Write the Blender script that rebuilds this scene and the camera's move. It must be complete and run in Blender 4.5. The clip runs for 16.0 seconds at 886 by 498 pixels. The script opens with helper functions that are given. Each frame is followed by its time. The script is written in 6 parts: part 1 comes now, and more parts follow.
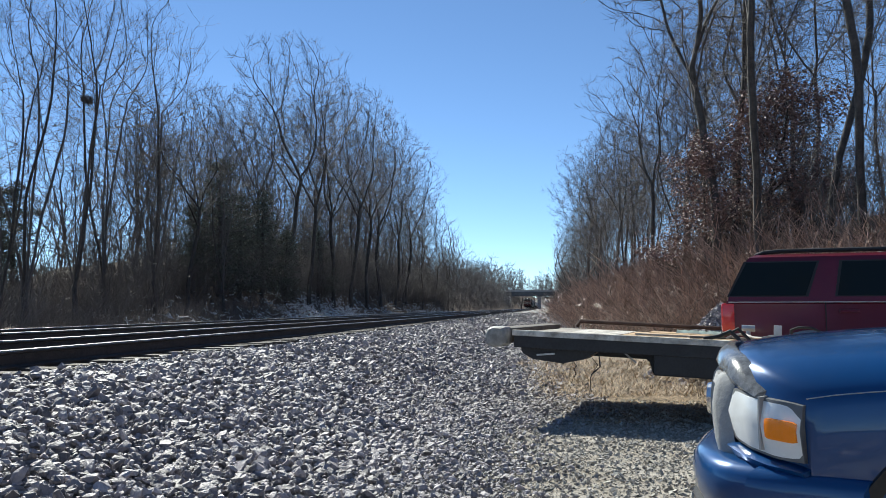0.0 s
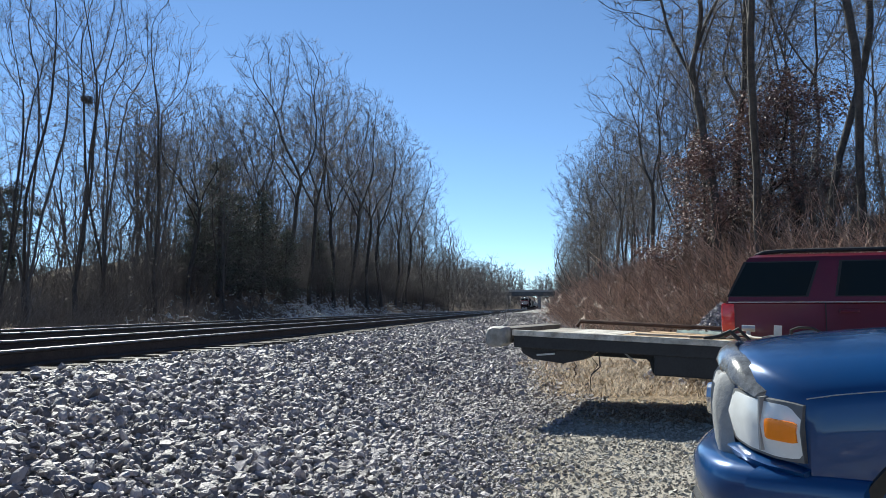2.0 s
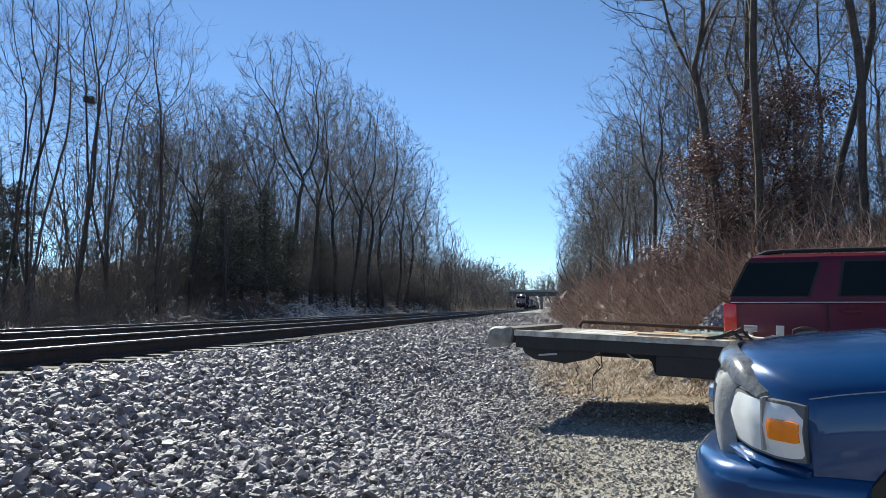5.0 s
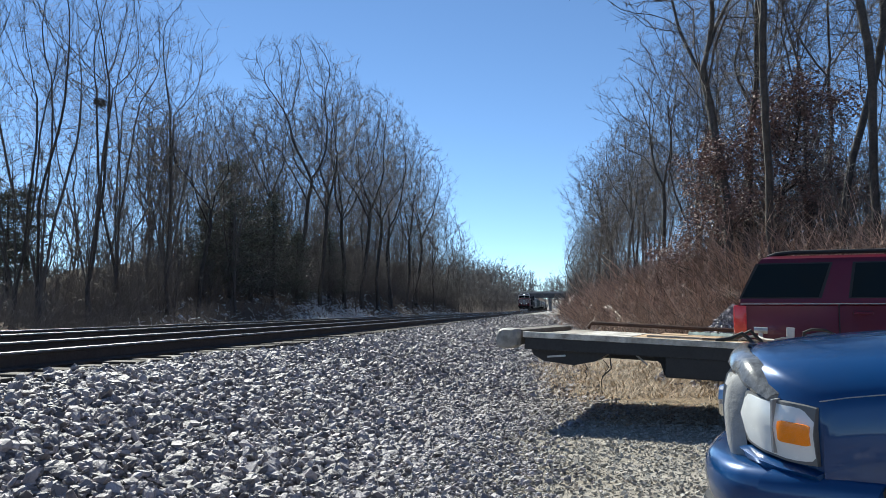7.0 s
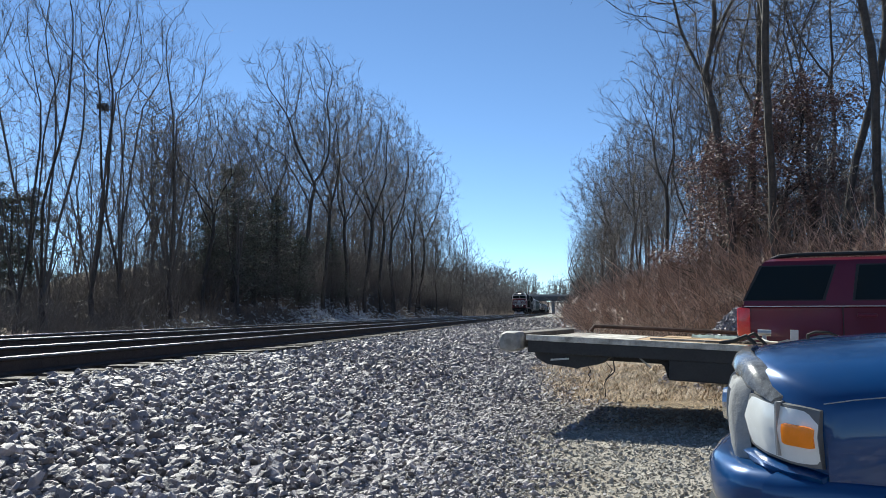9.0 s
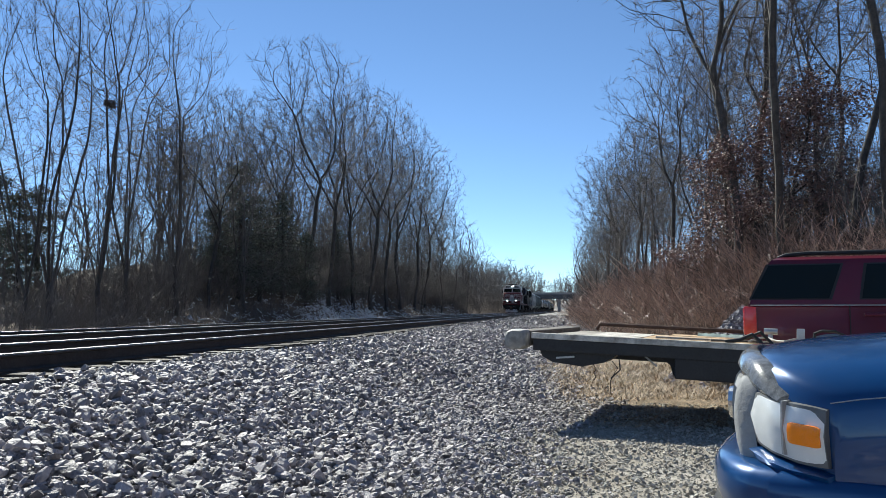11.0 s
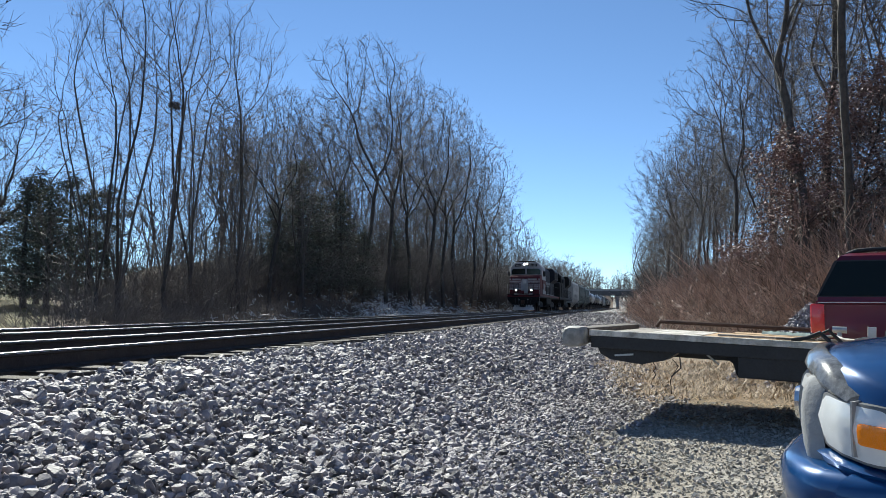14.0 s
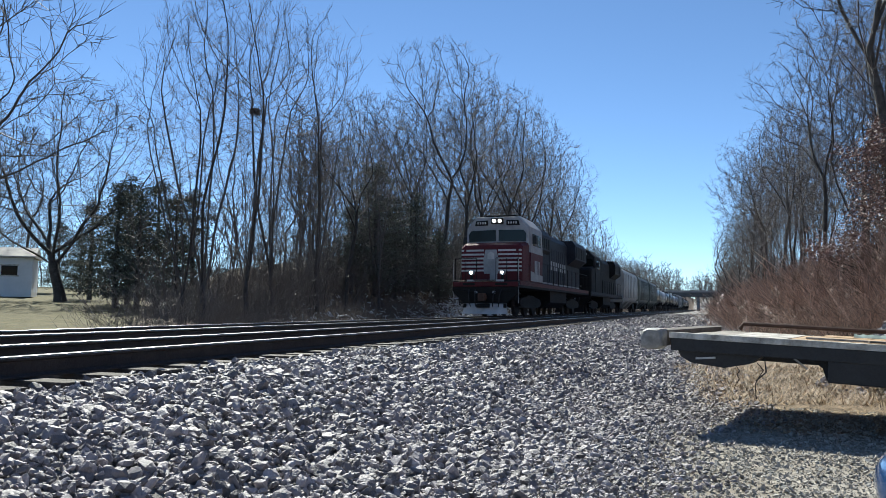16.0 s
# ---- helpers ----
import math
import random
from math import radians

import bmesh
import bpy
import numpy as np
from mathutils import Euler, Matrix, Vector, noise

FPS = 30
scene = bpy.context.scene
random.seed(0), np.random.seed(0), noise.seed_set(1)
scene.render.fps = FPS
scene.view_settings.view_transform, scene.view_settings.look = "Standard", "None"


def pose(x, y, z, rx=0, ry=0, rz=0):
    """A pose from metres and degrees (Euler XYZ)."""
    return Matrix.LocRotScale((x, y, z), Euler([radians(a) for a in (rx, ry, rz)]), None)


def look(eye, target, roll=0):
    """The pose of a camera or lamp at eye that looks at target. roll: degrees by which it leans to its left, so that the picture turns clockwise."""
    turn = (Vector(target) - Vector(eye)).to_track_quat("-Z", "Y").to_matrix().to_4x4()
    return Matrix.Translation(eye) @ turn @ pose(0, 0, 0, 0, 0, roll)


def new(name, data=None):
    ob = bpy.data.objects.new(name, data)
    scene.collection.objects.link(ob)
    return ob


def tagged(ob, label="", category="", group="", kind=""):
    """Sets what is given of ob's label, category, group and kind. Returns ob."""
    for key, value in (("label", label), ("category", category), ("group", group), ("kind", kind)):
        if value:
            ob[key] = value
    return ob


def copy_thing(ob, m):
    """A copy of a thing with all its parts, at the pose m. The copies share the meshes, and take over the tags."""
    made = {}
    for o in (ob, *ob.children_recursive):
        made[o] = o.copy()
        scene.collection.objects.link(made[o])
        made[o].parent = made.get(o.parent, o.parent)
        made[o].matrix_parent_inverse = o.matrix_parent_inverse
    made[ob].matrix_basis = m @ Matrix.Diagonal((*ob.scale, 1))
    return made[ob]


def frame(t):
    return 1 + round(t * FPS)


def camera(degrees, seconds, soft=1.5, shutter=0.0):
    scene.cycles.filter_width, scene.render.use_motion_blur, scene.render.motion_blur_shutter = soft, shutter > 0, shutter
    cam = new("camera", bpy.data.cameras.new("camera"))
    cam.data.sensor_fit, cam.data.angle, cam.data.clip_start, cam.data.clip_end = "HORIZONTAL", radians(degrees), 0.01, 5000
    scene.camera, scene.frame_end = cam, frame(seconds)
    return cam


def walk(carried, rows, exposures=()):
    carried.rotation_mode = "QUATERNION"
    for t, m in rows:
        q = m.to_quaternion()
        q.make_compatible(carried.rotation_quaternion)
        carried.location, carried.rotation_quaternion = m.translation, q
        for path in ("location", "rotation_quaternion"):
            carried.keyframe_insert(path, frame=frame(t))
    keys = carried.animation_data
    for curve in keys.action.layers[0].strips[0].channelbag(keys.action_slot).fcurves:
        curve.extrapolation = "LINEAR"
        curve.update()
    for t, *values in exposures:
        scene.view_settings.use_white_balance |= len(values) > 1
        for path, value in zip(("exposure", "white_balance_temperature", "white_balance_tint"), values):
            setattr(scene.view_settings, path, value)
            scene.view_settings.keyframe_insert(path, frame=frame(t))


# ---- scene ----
# Track runs along +Y; z = 0 is the parking ground; the rails' tops lie at RAIL.
EYE, TILT, LEAN, TURN = 1.28, 4.36, 0.0, 7.8
RAIL = 0.88
cam = camera(59.8, 16.0, soft=0.55)
ROWS = [  # seconds, yaw, pitch, roll
    (0.0, 0, 0, 0), (0.5, 0.002, 0, 0.004), (1.0, 0.002, 0, 0.004), (1.5, 0.002, 0, 0.004), (2.0, 0.002, 0.003, 0.002),
    (2.5, 0.076, 0.005, -0.003), (3.0, 0.073, 0.004, 0), (3.5, 0.071, 0.004, 0), (4.0, 0.075, 0.003, -0.002),
    (6.5, 0.56, 0.06, -0.008), (7.0, 0.786, 0.12, 0.016), (7.5, 0.932, 0.205, 0.063), (8.0, 0.968, 0.291, 0.115),
    (8.5, 0.965, 0.339, 0.174), (9.0, 0.997, 0.36, 0.175), (11.5, 1.668, 0.13, -0.017), (12.0, 2.064, 0.079, -0.011),
    (12.5, 2.783, 0.027, 0.059), (13.0, 3.752, -0.018, 0.135), (13.5, 4.786, -0.047, 0.181), (14.0, 5.61, -0.06, 0.178),
    (14.5, 6.221, -0.058, 0.178), (15.0, 6.786, -0.009, 0.201), (15.5, 8.278, 0.012, 0.29), (16.0, 11.168, 0.055, 0.437),
]
walk(cam, [(t, pose(0, 0, EYE, TILT, LEAN, TURN) @ pose(0, 0, 0, 90 + p, r, y)) for t, y, p, r in ROWS],
     [(0.0, 0.84, 5950, 2), (16.0, 0.84, 5950, 2)])

# ---- light ----
SUN_AZ, SUN_EL = -35.0, 40.5  # degrees from +Y to the right, and above the horizon
world = bpy.data.worlds.new("world")
scene.world = world
world.use_nodes = True
wn = world.node_tree.nodes
sky = wn.new("ShaderNodeTexSky")
sky.sky_type, sky.sun_disc = "NISHITA", False
sky.sun_elevation, sky.sun_rotation = radians(SUN_EL), radians(SUN_AZ)
sky.altitude, sky.air_density, sky.dust_density, sky.ozone_density = 1700, 0.74, 0.0, 2.7
world.node_tree.links.new(sky.outputs[0], wn["Background"].inputs[0])
wn["Background"].inputs[1].default_value = 0.084
sun = new("sun", bpy.data.lights.new("sun", "SUN"))
sun.data.energy, sun.data.angle, sun.data.color = 5.0, radians(0.53), (1.0, 0.91, 0.78)
sd = Vector((math.sin(radians(SUN_AZ)) * math.cos(radians(SUN_EL)), math.cos(radians(SUN_AZ)) * math.cos(radians(SUN_EL)), math.sin(radians(SUN_EL))))
sun.matrix_world = look(sd * 50, (0, 0, 0))


# ---- materials ----
def mat(name, color, rough=0.6, metal=0.0, vary=0.0, scale=8.0, bump=0.0, bscale=60.0, color2=None, coat=0.0, emit=None, spec=0.5, island=0.0, objrand=0.0, rvar=0.12):
    """Procedural surface: two scales of colour variation, fine relief, optional random by island or object."""
    m = bpy.data.materials.new(name)
    m.use_nodes = True
    nt = m.node_tree
    N, L = nt.nodes, nt.links
    b = N["Principled BSDF"]
    b.inputs["Roughness"].default_value, b.inputs["Metallic"].default_value = rough, metal
    b.inputs["Specular IOR Level"].default_value = spec
    b.inputs["Coat Weight"].default_value = coat
    b.inputs["Coat Roughness"].default_value = 0.05
    b.inputs["Base Color"].default_value = (*color, 1)
    co = N.new("ShaderNodeTexCoord").outputs["Object"]
    col = None
    if vary or color2:
        n1 = N.new("ShaderNodeTexNoise")
        n1.inputs["Scale"].default_value, n1.inputs["Detail"].default_value = scale, 6
        n1.inputs["Roughness"].default_value = 0.65
        L.new(co, n1.inputs["Vector"])
        ramp = N.new("ShaderNodeValToRGB")
        c2 = color2 or tuple(c * (1 - vary) for c in color)
        ramp.color_ramp.elements[0].position, ramp.color_ramp.elements[1].position = 0.35, 0.65
        ramp.color_ramp.elements[0].color, ramp.color_ramp.elements[1].color = (*c2, 1), (*color, 1)
        L.new(n1.outputs["Fac"], ramp.inputs[0])
        col = ramp.outputs[0]
        n2 = N.new("ShaderNodeTexNoise")
        n2.inputs["Scale"].default_value, n2.inputs["Detail"].default_value = scale * 9, 3
        L.new(co, n2.inputs["Vector"])
        r = N.new("ShaderNodeMapRange")
        r.inputs["From Min"].default_value, r.inputs["From Max"].default_value = 0.3, 0.7
        r.inputs["To Min"].default_value, r.inputs["To Max"].default_value = max(0.0, rough - rvar), min(1.0, rough + rvar)
        L.new(n2.outputs["Fac"], r.inputs["Value"])
        L.new(r.outputs[0], b.inputs["Roughness"])
    if island or objrand:
        src = N.new("ShaderNodeNewGeometry").outputs["Random Per Island"] if island else N.new("ShaderNodeObjectInfo").outputs["Random"]
        r = N.new("ShaderNodeMapRange")
        k = island or objrand
        r.inputs["To Min"].default_value, r.inputs["To Max"].default_value = 1 - k, 1 + k
        L.new(src, r.inputs["Value"])
        mx = N.new("ShaderNodeVectorMath")
        mx.operation = "SCALE"
        if col:
            L.new(col, mx.inputs[0])
        else:
            mx.inputs[0].default_value = color
        L.new(r.outputs[0], mx.inputs["Scale"])
        col = mx.outputs[0]
    if col:
        L.new(col, b.inputs["Base Color"])
    if bump:
        n3 = N.new("ShaderNodeTexNoise")
        n3.inputs["Scale"].default_value, n3.inputs["Detail"].default_value = bscale, 5
        L.new(co, n3.inputs["Vector"])
        bp = N.new("ShaderNodeBump")
        bp.inputs["Strength"].default_value, bp.inputs["Distance"].default_value = bump, 0.02
        L.new(n3.outputs["Fac"], bp.inputs["Height"])
        L.new(bp.outputs[0], b.inputs["Normal"])
    if emit:
        b.inputs["Emission Color"].default_value = (*emit[:3], 1)
        b.inputs["Emission Strength"].default_value = emit[3]
    return m


M = {
    "bark": mat("bark", (0.088, 0.077, 0.07), 0.9, vary=0.5, scale=5, bump=0.6, bscale=25, objrand=0.25),
    "bark_pale": mat("bark_pale", (0.115, 0.103, 0.094), 0.85, vary=0.45, scale=4, bump=0.5, bscale=20, objrand=0.2),
    "twig": mat("twig", (0.112, 0.095, 0.088), 0.7, vary=0.3, scale=2, objrand=0.25),
    "brush": mat("brush", (0.34, 0.228, 0.182), 0.33, vary=0.35, scale=1.5, island=0.85),
    "brush_dark": mat("brush_dark", (0.155, 0.132, 0.12), 0.7, vary=0.3, scale=1.5, island=0.3),
    "leaf_brown": mat("leaf_brown", (0.25, 0.155, 0.135), 0.6, vary=0.4, scale=6, island=0.4),
    "needles": mat("needles", (0.15, 0.158, 0.128), 0.95, vary=0.4, scale=3, island=0.4, spec=0.1),
    "stone": mat("stone", (0.330, 0.300, 0.305), 0.6, scale=9, bump=0.5, bscale=70, island=0.55, color2=(0.185, 0.172, 0.178)),
    "stone_small": mat("stone_small", (0.40, 0.375, 0.33), 0.8, vary=0.3, scale=14, bump=0.3, bscale=90, island=0.35),
    "rail_side": mat("rail_side", (0.055, 0.042, 0.038), 0.8, vary=0.4, scale=6, bump=0.3),
    "rail_top": mat("rail_top", (0.75, 0.75, 0.76), 0.3, metal=1.0, vary=0.1, scale=3),
    "tie": mat("tie", (0.085, 0.07, 0.06), 0.85, vary=0.5, scale=9, bump=0.6, bscale=40, objrand=0.25),
    "concrete": mat("concrete", (0.42, 0.40, 0.37), 0.85, vary=0.35, scale=0.8, bump=0.3, bscale=8),
    "concrete_dark": mat("concrete_dark", (0.16, 0.15, 0.14), 0.85, vary=0.35, scale=0.8),
    "blue": mat("blue", (0.002, 0.046, 0.165), 0.3, metal=0.2, vary=0.10, scale=2, spec=0.25, coat=1.0, rvar=0.02),
    "plastic_grey": mat("plastic_grey", (0.33, 0.335, 0.34), 0.55, vary=0.25, scale=8, bump=0.15),
    "trim_grey": mat("trim_grey", (0.14, 0.145, 0.15), 0.5, vary=0.2, scale=12),
    "smoke": mat("smoke", (0.17, 0.175, 0.18), 0.2, vary=0.6, scale=26, coat=0.6),
    "black": mat("black", (0.018, 0.018, 0.019), 0.6, vary=0.3, scale=9),
    "rubber": mat("rubber", (0.025, 0.025, 0.026), 0.85, vary=0.3, scale=12, bump=0.3),
    "orange": mat("orange", (1.0, 0.27, 0.002), 0.25, vary=0.10, scale=30, coat=0.3),
    "lens": mat("lens", (0.76, 0.78, 0.78), 0.16, vary=0.14, scale=5, coat=1.0),
    "chrome": mat("chrome", (0.7, 0.7, 0.7), 0.15, metal=1.0, vary=0.1, scale=5),
    "red": mat("red", (0.12, 0.008, 0.027), 0.3, metal=0.35, vary=0.15, scale=2, coat=0.45, rvar=0.02),
    "tail_red": mat("tail_red", (0.62, 0.03, 0.03), 0.2, vary=0.2, scale=14, coat=0.8),
    "glass_dark": mat("glass_dark", (0.006, 0.010, 0.010), 0.06, spec=0.25),
    "plywood": mat("plywood", (0.52, 0.36, 0.21), 0.7, vary=0.45, scale=3, bump=0.2),
    "board_white": mat("board_white", (0.70, 0.67, 0.61), 0.65, scale=5, bump=0.4, color2=(0.20, 0.175, 0.145)),
    "siding": mat("siding", (0.78, 0.79, 0.80), 0.6, vary=0.08, scale=2),
    "wood_grey": mat("wood_grey", (0.42, 0.38, 0.33), 0.75, vary=0.5, scale=7, bump=0.3),
    "steel_black": mat("steel_black", (0.022, 0.022, 0.025), 0.55, vary=0.4, scale=5, bump=0.1),
    "rust": mat("rust", (0.11, 0.06, 0.04), 0.85, vary=0.5, scale=7, bump=0.3),
    "steel_pale": mat("steel_pale", (0.55, 0.55, 0.56), 0.4, metal=0.6, vary=0.3, scale=6),
    "beam": mat("beam", (0.15, 0.13, 0.11), 0.75, vary=0.5, scale=6, bump=0.3),
    "cap": mat("cap", (0.36, 0.35, 0.33), 0.6, vary=0.45, scale=9, bump=0.2),
    # plain white, for the painted twig glints and the pale patches of the far bank
    "snow": mat("snow", (0.82, 0.84, 0.88), 0.6, vary=0.1, scale=4, bump=0.4, bscale=20),
}


# ---- building helpers ----
def finish(name, bm, material, parent=None, label="", smooth=False):
    me = bpy.data.meshes.new(name)
    bmesh.ops.recalc_face_normals(bm, faces=bm.faces)
    bm.to_mesh(me)
    bm.free()
    me.materials.append(material)
    if smooth:
        me.shade_smooth()
        me.set_sharp_from_angle(angle=radians(38))
    ob = new(name, me)
    if parent:
        ob.parent = parent
    if label:
        ob["label"] = label
    return ob


def part(name, bm, material, parent, label="", smooth=False):
    return finish(name, bm, material, parent, label, smooth)


def thing(name, label, category, m=None, group="", kind=""):
    ob = new(name)
    ob.empty_display_size = 0.2
    if m is not None:
        ob.matrix_basis = m
    return tagged(ob, label, category, group, kind)


def B():
    return bmesh.new()


def box(bm, x0, x1, y0, y1, z0, z1, bevel=0.0):
    c = bmesh.ops.create_cube(bm, size=1, matrix=Matrix.LocRotScale(((x0 + x1) / 2, (y0 + y1) / 2, (z0 + z1) / 2), None, (x1 - x0, y1 - y0, z1 - z0)))
    if bevel:
        vs = set(c["verts"])
        bmesh.ops.bevel(bm, geom=[e for e in bm.edges if e.verts[0] in vs and e.verts[1] in vs], offset=bevel, segments=2, affect="EDGES", profile=0.6)
    return bm


def tube(bm, pts, radii, sides=8, caps=True):
    """A tube through pts with a radius at each."""
    pts = [Vector(p) for p in pts]
    if not isinstance(radii, (list, tuple)):
        radii = [radii] * len(pts)
    rings = []
    for i, p in enumerate(pts):
        d = (pts[min(i + 1, len(pts) - 1)] - pts[max(i - 1, 0)]).normalized()
        a = d.orthogonal().normalized() if i == 0 else (a - d * a.dot(d)).normalized()
        b = d.cross(a)
        rings.append([bm.verts.new(p + (a * math.cos(2 * math.pi * k / sides) + b * math.sin(2 * math.pi * k / sides)) * radii[i]) for k in range(sides)])
    for r, q in zip(rings, rings[1:]):
        for k in range(sides):
            bm.faces.new((r[k], r[(k + 1) % sides], q[(k + 1) % sides], q[k]))
    if caps:
        bm.faces.new(rings[0][::-1])
        bm.faces.new(rings[-1])
    return bm


def loft(bm, sections, close=True, caps=True):
    """Skin over sections of equal point count."""
    rows = [[bm.verts.new(p) for p in s] for s in sections]
    n = len(rows[0])
    for r, q in zip(rows, rows[1:]):
        for k in range(n if close else n - 1):
            bm.faces.new((r[k], r[(k + 1) % n], q[(k + 1) % n], q[k]))
    if caps and close:
        bm.faces.new(rows[0][::-1])
        bm.faces.new(rows[-1])
    return bm


def prism(bm, outline, axis, a, b):
    """An outline of 2D points pushed along an axis from a to b. axis x: points are (y, z); y: (x, z); z: (x, y)."""
    def at(p, s):
        return {"x": (s, p[0], p[1]), "y": (p[0], s, p[1]), "z": (p[0], p[1], s)}[axis]
    return loft(bm, [[at(p, a) for p in outline], [at(p, b) for p in outline]])


def wheel(bm, c, r, w, axis="y", sides=24):
    d = Vector((0, w / 2, 0)) if axis == "y" else Vector((w / 2, 0, 0))
    c = Vector(c)
    return tube(bm, [c - d, c - d * 0.8, c + d * 0.8, c + d], [r * 0.93, r, r, r * 0.93], sides)


def fast_mesh(name, verts, faces, material):
    """verts: (n, 3) array; faces: (m, k) array with k of 3 or 4."""
    me = bpy.data.meshes.new(name)
    k = faces.shape[1]
    me.vertices.add(len(verts))
    me.vertices.foreach_set("co", np.asarray(verts, np.float32).ravel())
    me.loops.add(faces.size)
    me.loops.foreach_set("vertex_index", faces.astype(np.int32).ravel())
    me.polygons.add(len(faces))
    me.polygons.foreach_set("loop_start", np.arange(0, faces.size, k, dtype=np.int32))
    me.update(calc_edges=True)
    me.materials.append(material)
    return me


def smooth(a, b, v):
    t = np.clip((np.asarray(v, float) - a) / (b - a), 0, 1)
    return t * t * (3 - 2 * t)


# ---- the ground ----
def rough_noise(x, y):
    return (np.sin(x * 1.31 + 1.7 * np.sin(y * 0.37)) * np.cos(y * 1.13 + 1.3 * np.sin(x * 0.41)) + 0.5 * np.sin(x * 2.9 + y * 2.1) * np.cos(y * 3.1 - x * 1.7))


def height(x, y):
    x, y = np.asarray(x, float), np.asarray(y, float)
    right = 0.62 * smooth(9, 30, y)
    left_u = np.maximum(-12.4 - x, 0)
    wood = smooth(3, 23, y + 1.19 * x)
    left = 0.30 + (1 - wood) * (0.05 * np.minimum(left_u, 60)) + wood * (4.2 * smooth(1.0, 9, left_u) + 0.05 * np.minimum(left_u, 60))
    foot = 1.3 + 5.0 * (1 - smooth(13, 26, y)) + 9 * (1 - smooth(8, 14, y))
    v = np.maximum(x - foot, 0)
    right = right + 3.4 * smooth(0, 11, v) + 0.05 * np.minimum(v, 60)
    slope_r = smooth(-4.4, -1.2 + 1.2 * smooth(10, 30, y), x)
    slope_l = smooth(11.3, 12.8, -x)
    bed = RAIL - 0.245
    z = bed * (1 - slope_r) * (1 - slope_l) + right * slope_r + left * slope_l
    wild = np.maximum(smooth(0, 3, v), smooth(0.5, 4, left_u))
    # the first rise is an unseen bank, added behind the eye to block sky light
    z = z + 6.0 * smooth(9, 26, -y) * smooth(0, 6, x + 3.5) + 11.0 * smooth(690, 770, y)
    z = z + rough_noise(x, y) * (0.012 + 0.10 * wild * (0.4 + 0.6 * np.maximum(wood, slope_r)))
    return z


def hz(x, y):
    return float(height(x, y))


def ground_material():
    m = bpy.data.materials.new("ground")
    m.use_nodes = True
    nt = m.node_tree
    N, L = nt.nodes, nt.links
    b = N["Principled BSDF"]
    b.inputs["Roughness"].default_value = 0.9
    b.inputs["Specular IOR Level"].default_value = 0.25
    co = N.new("ShaderNodeTexCoord").outputs["Object"]

    def noise_tex(scale, detail=6, rough=0.65):
        n = N.new("ShaderNodeTexNoise")
        n.inputs["Scale"].default_value, n.inputs["Detail"].default_value, n.inputs["Roughness"].default_value = scale, detail, rough
        L.new(co, n.inputs["Vector"])
        return n.outputs["Fac"]

    def ramp(fac, stops):
        r = N.new("ShaderNodeValToRGB")
        els = r.color_ramp.elements
        while len(els) < len(stops):
            els.new(0.5)
        for e, (p, c) in zip(els, stops):
            e.position, e.color = p, (*c, 1)
        L.new(fac, r.inputs[0])
        return r.outputs[0]

    def mix(fac, a, c):
        x = N.new("ShaderNodeMix")
        x.data_type = "RGBA"
        L.new(fac, x.inputs["Factor"])
        L.new(a, x.inputs["A"])
        L.new(c, x.inputs["B"])
        return x.outputs["Result"]

    litter = ramp(noise_tex(7.0, 8, 0.75), [(0.3, (0.035, 0.026, 0.02)), (0.5, (0.10, 0.07, 0.05)), (0.7, (0.20, 0.15, 0.11))])
    lawn = ramp(noise_tex(2.2, 9, 0.75), [(0.3, (0.055, 0.05, 0.02)), (0.5, (0.105, 0.092, 0.038)), (0.72, (0.165, 0.14, 0.062))])
    dirt = ramp(noise_tex(22.0, 8, 0.8), [(0.3, (0.19, 0.17, 0.14)), (0.5, (0.37, 0.34, 0.295)), (0.7, (0.54, 0.50, 0.445))])
    straw = ramp(noise_tex(18.0, 8, 0.8), [(0.3, (0.08, 0.06, 0.042)), (0.5, (0.21, 0.165, 0.115)), (0.7, (0.38, 0.31, 0.225))])
    v = N.new("ShaderNodeTexVoronoi")
    v.inputs["Scale"].default_value = 15.0
    L.new(co, v.inputs["Vector"])
    sep0 = N.new("ShaderNodeSeparateColor")
    L.new(v.outputs["Color"], sep0.inputs[0])
    gravel = ramp(sep0.outputs[0], [(0.0, (0.10, 0.095, 0.09)), (0.5, (0.24, 0.23, 0.22)), (1.0, (0.42, 0.40, 0.38))])
    at = N.new("ShaderNodeAttribute")
    at.attribute_name = "cover"
    sep = N.new("ShaderNodeSeparateColor")
    L.new(at.outputs["Color"], sep.inputs[0])
    at2 = N.new("ShaderNodeAttribute")
    at2.attribute_name = "cover_more"
    sep2 = N.new("ShaderNodeSeparateColor")
    L.new(at2.outputs["Color"], sep2.inputs[0])

    def ragged(fac, s):
        a = N.new("ShaderNodeMath")
        a.operation = "ADD"
        L.new(fac, a.inputs[0])
        L.new(noise_tex(s, 6, 0.7), a.inputs[1])
        r = N.new("ShaderNodeMapRange")
        r.inputs["From Min"].default_value, r.inputs["From Max"].default_value = 0.93, 1.07
        L.new(a.outputs[0], r.inputs["Value"])
        return r.outputs[0]

    patchy = ramp(noise_tex(0.9, 5, 0.7), [(0.35, (0.62, 0.58, 0.52)), (0.6, (1.0, 1.0, 1.0))])
    mul = N.new("ShaderNodeVectorMath")
    mul.operation = "MULTIPLY"
    L.new(dirt, mul.inputs[0])
    L.new(patchy, mul.inputs[1])
    dirt = mul.outputs[0]
    c = mix(ragged(sep.outputs[1], 1.2), litter, lawn)
    c = mix(ragged(sep.outputs[0], 1.5), c, dirt)
    c = mix(ragged(sep.outputs[2], 2.0), c, gravel)
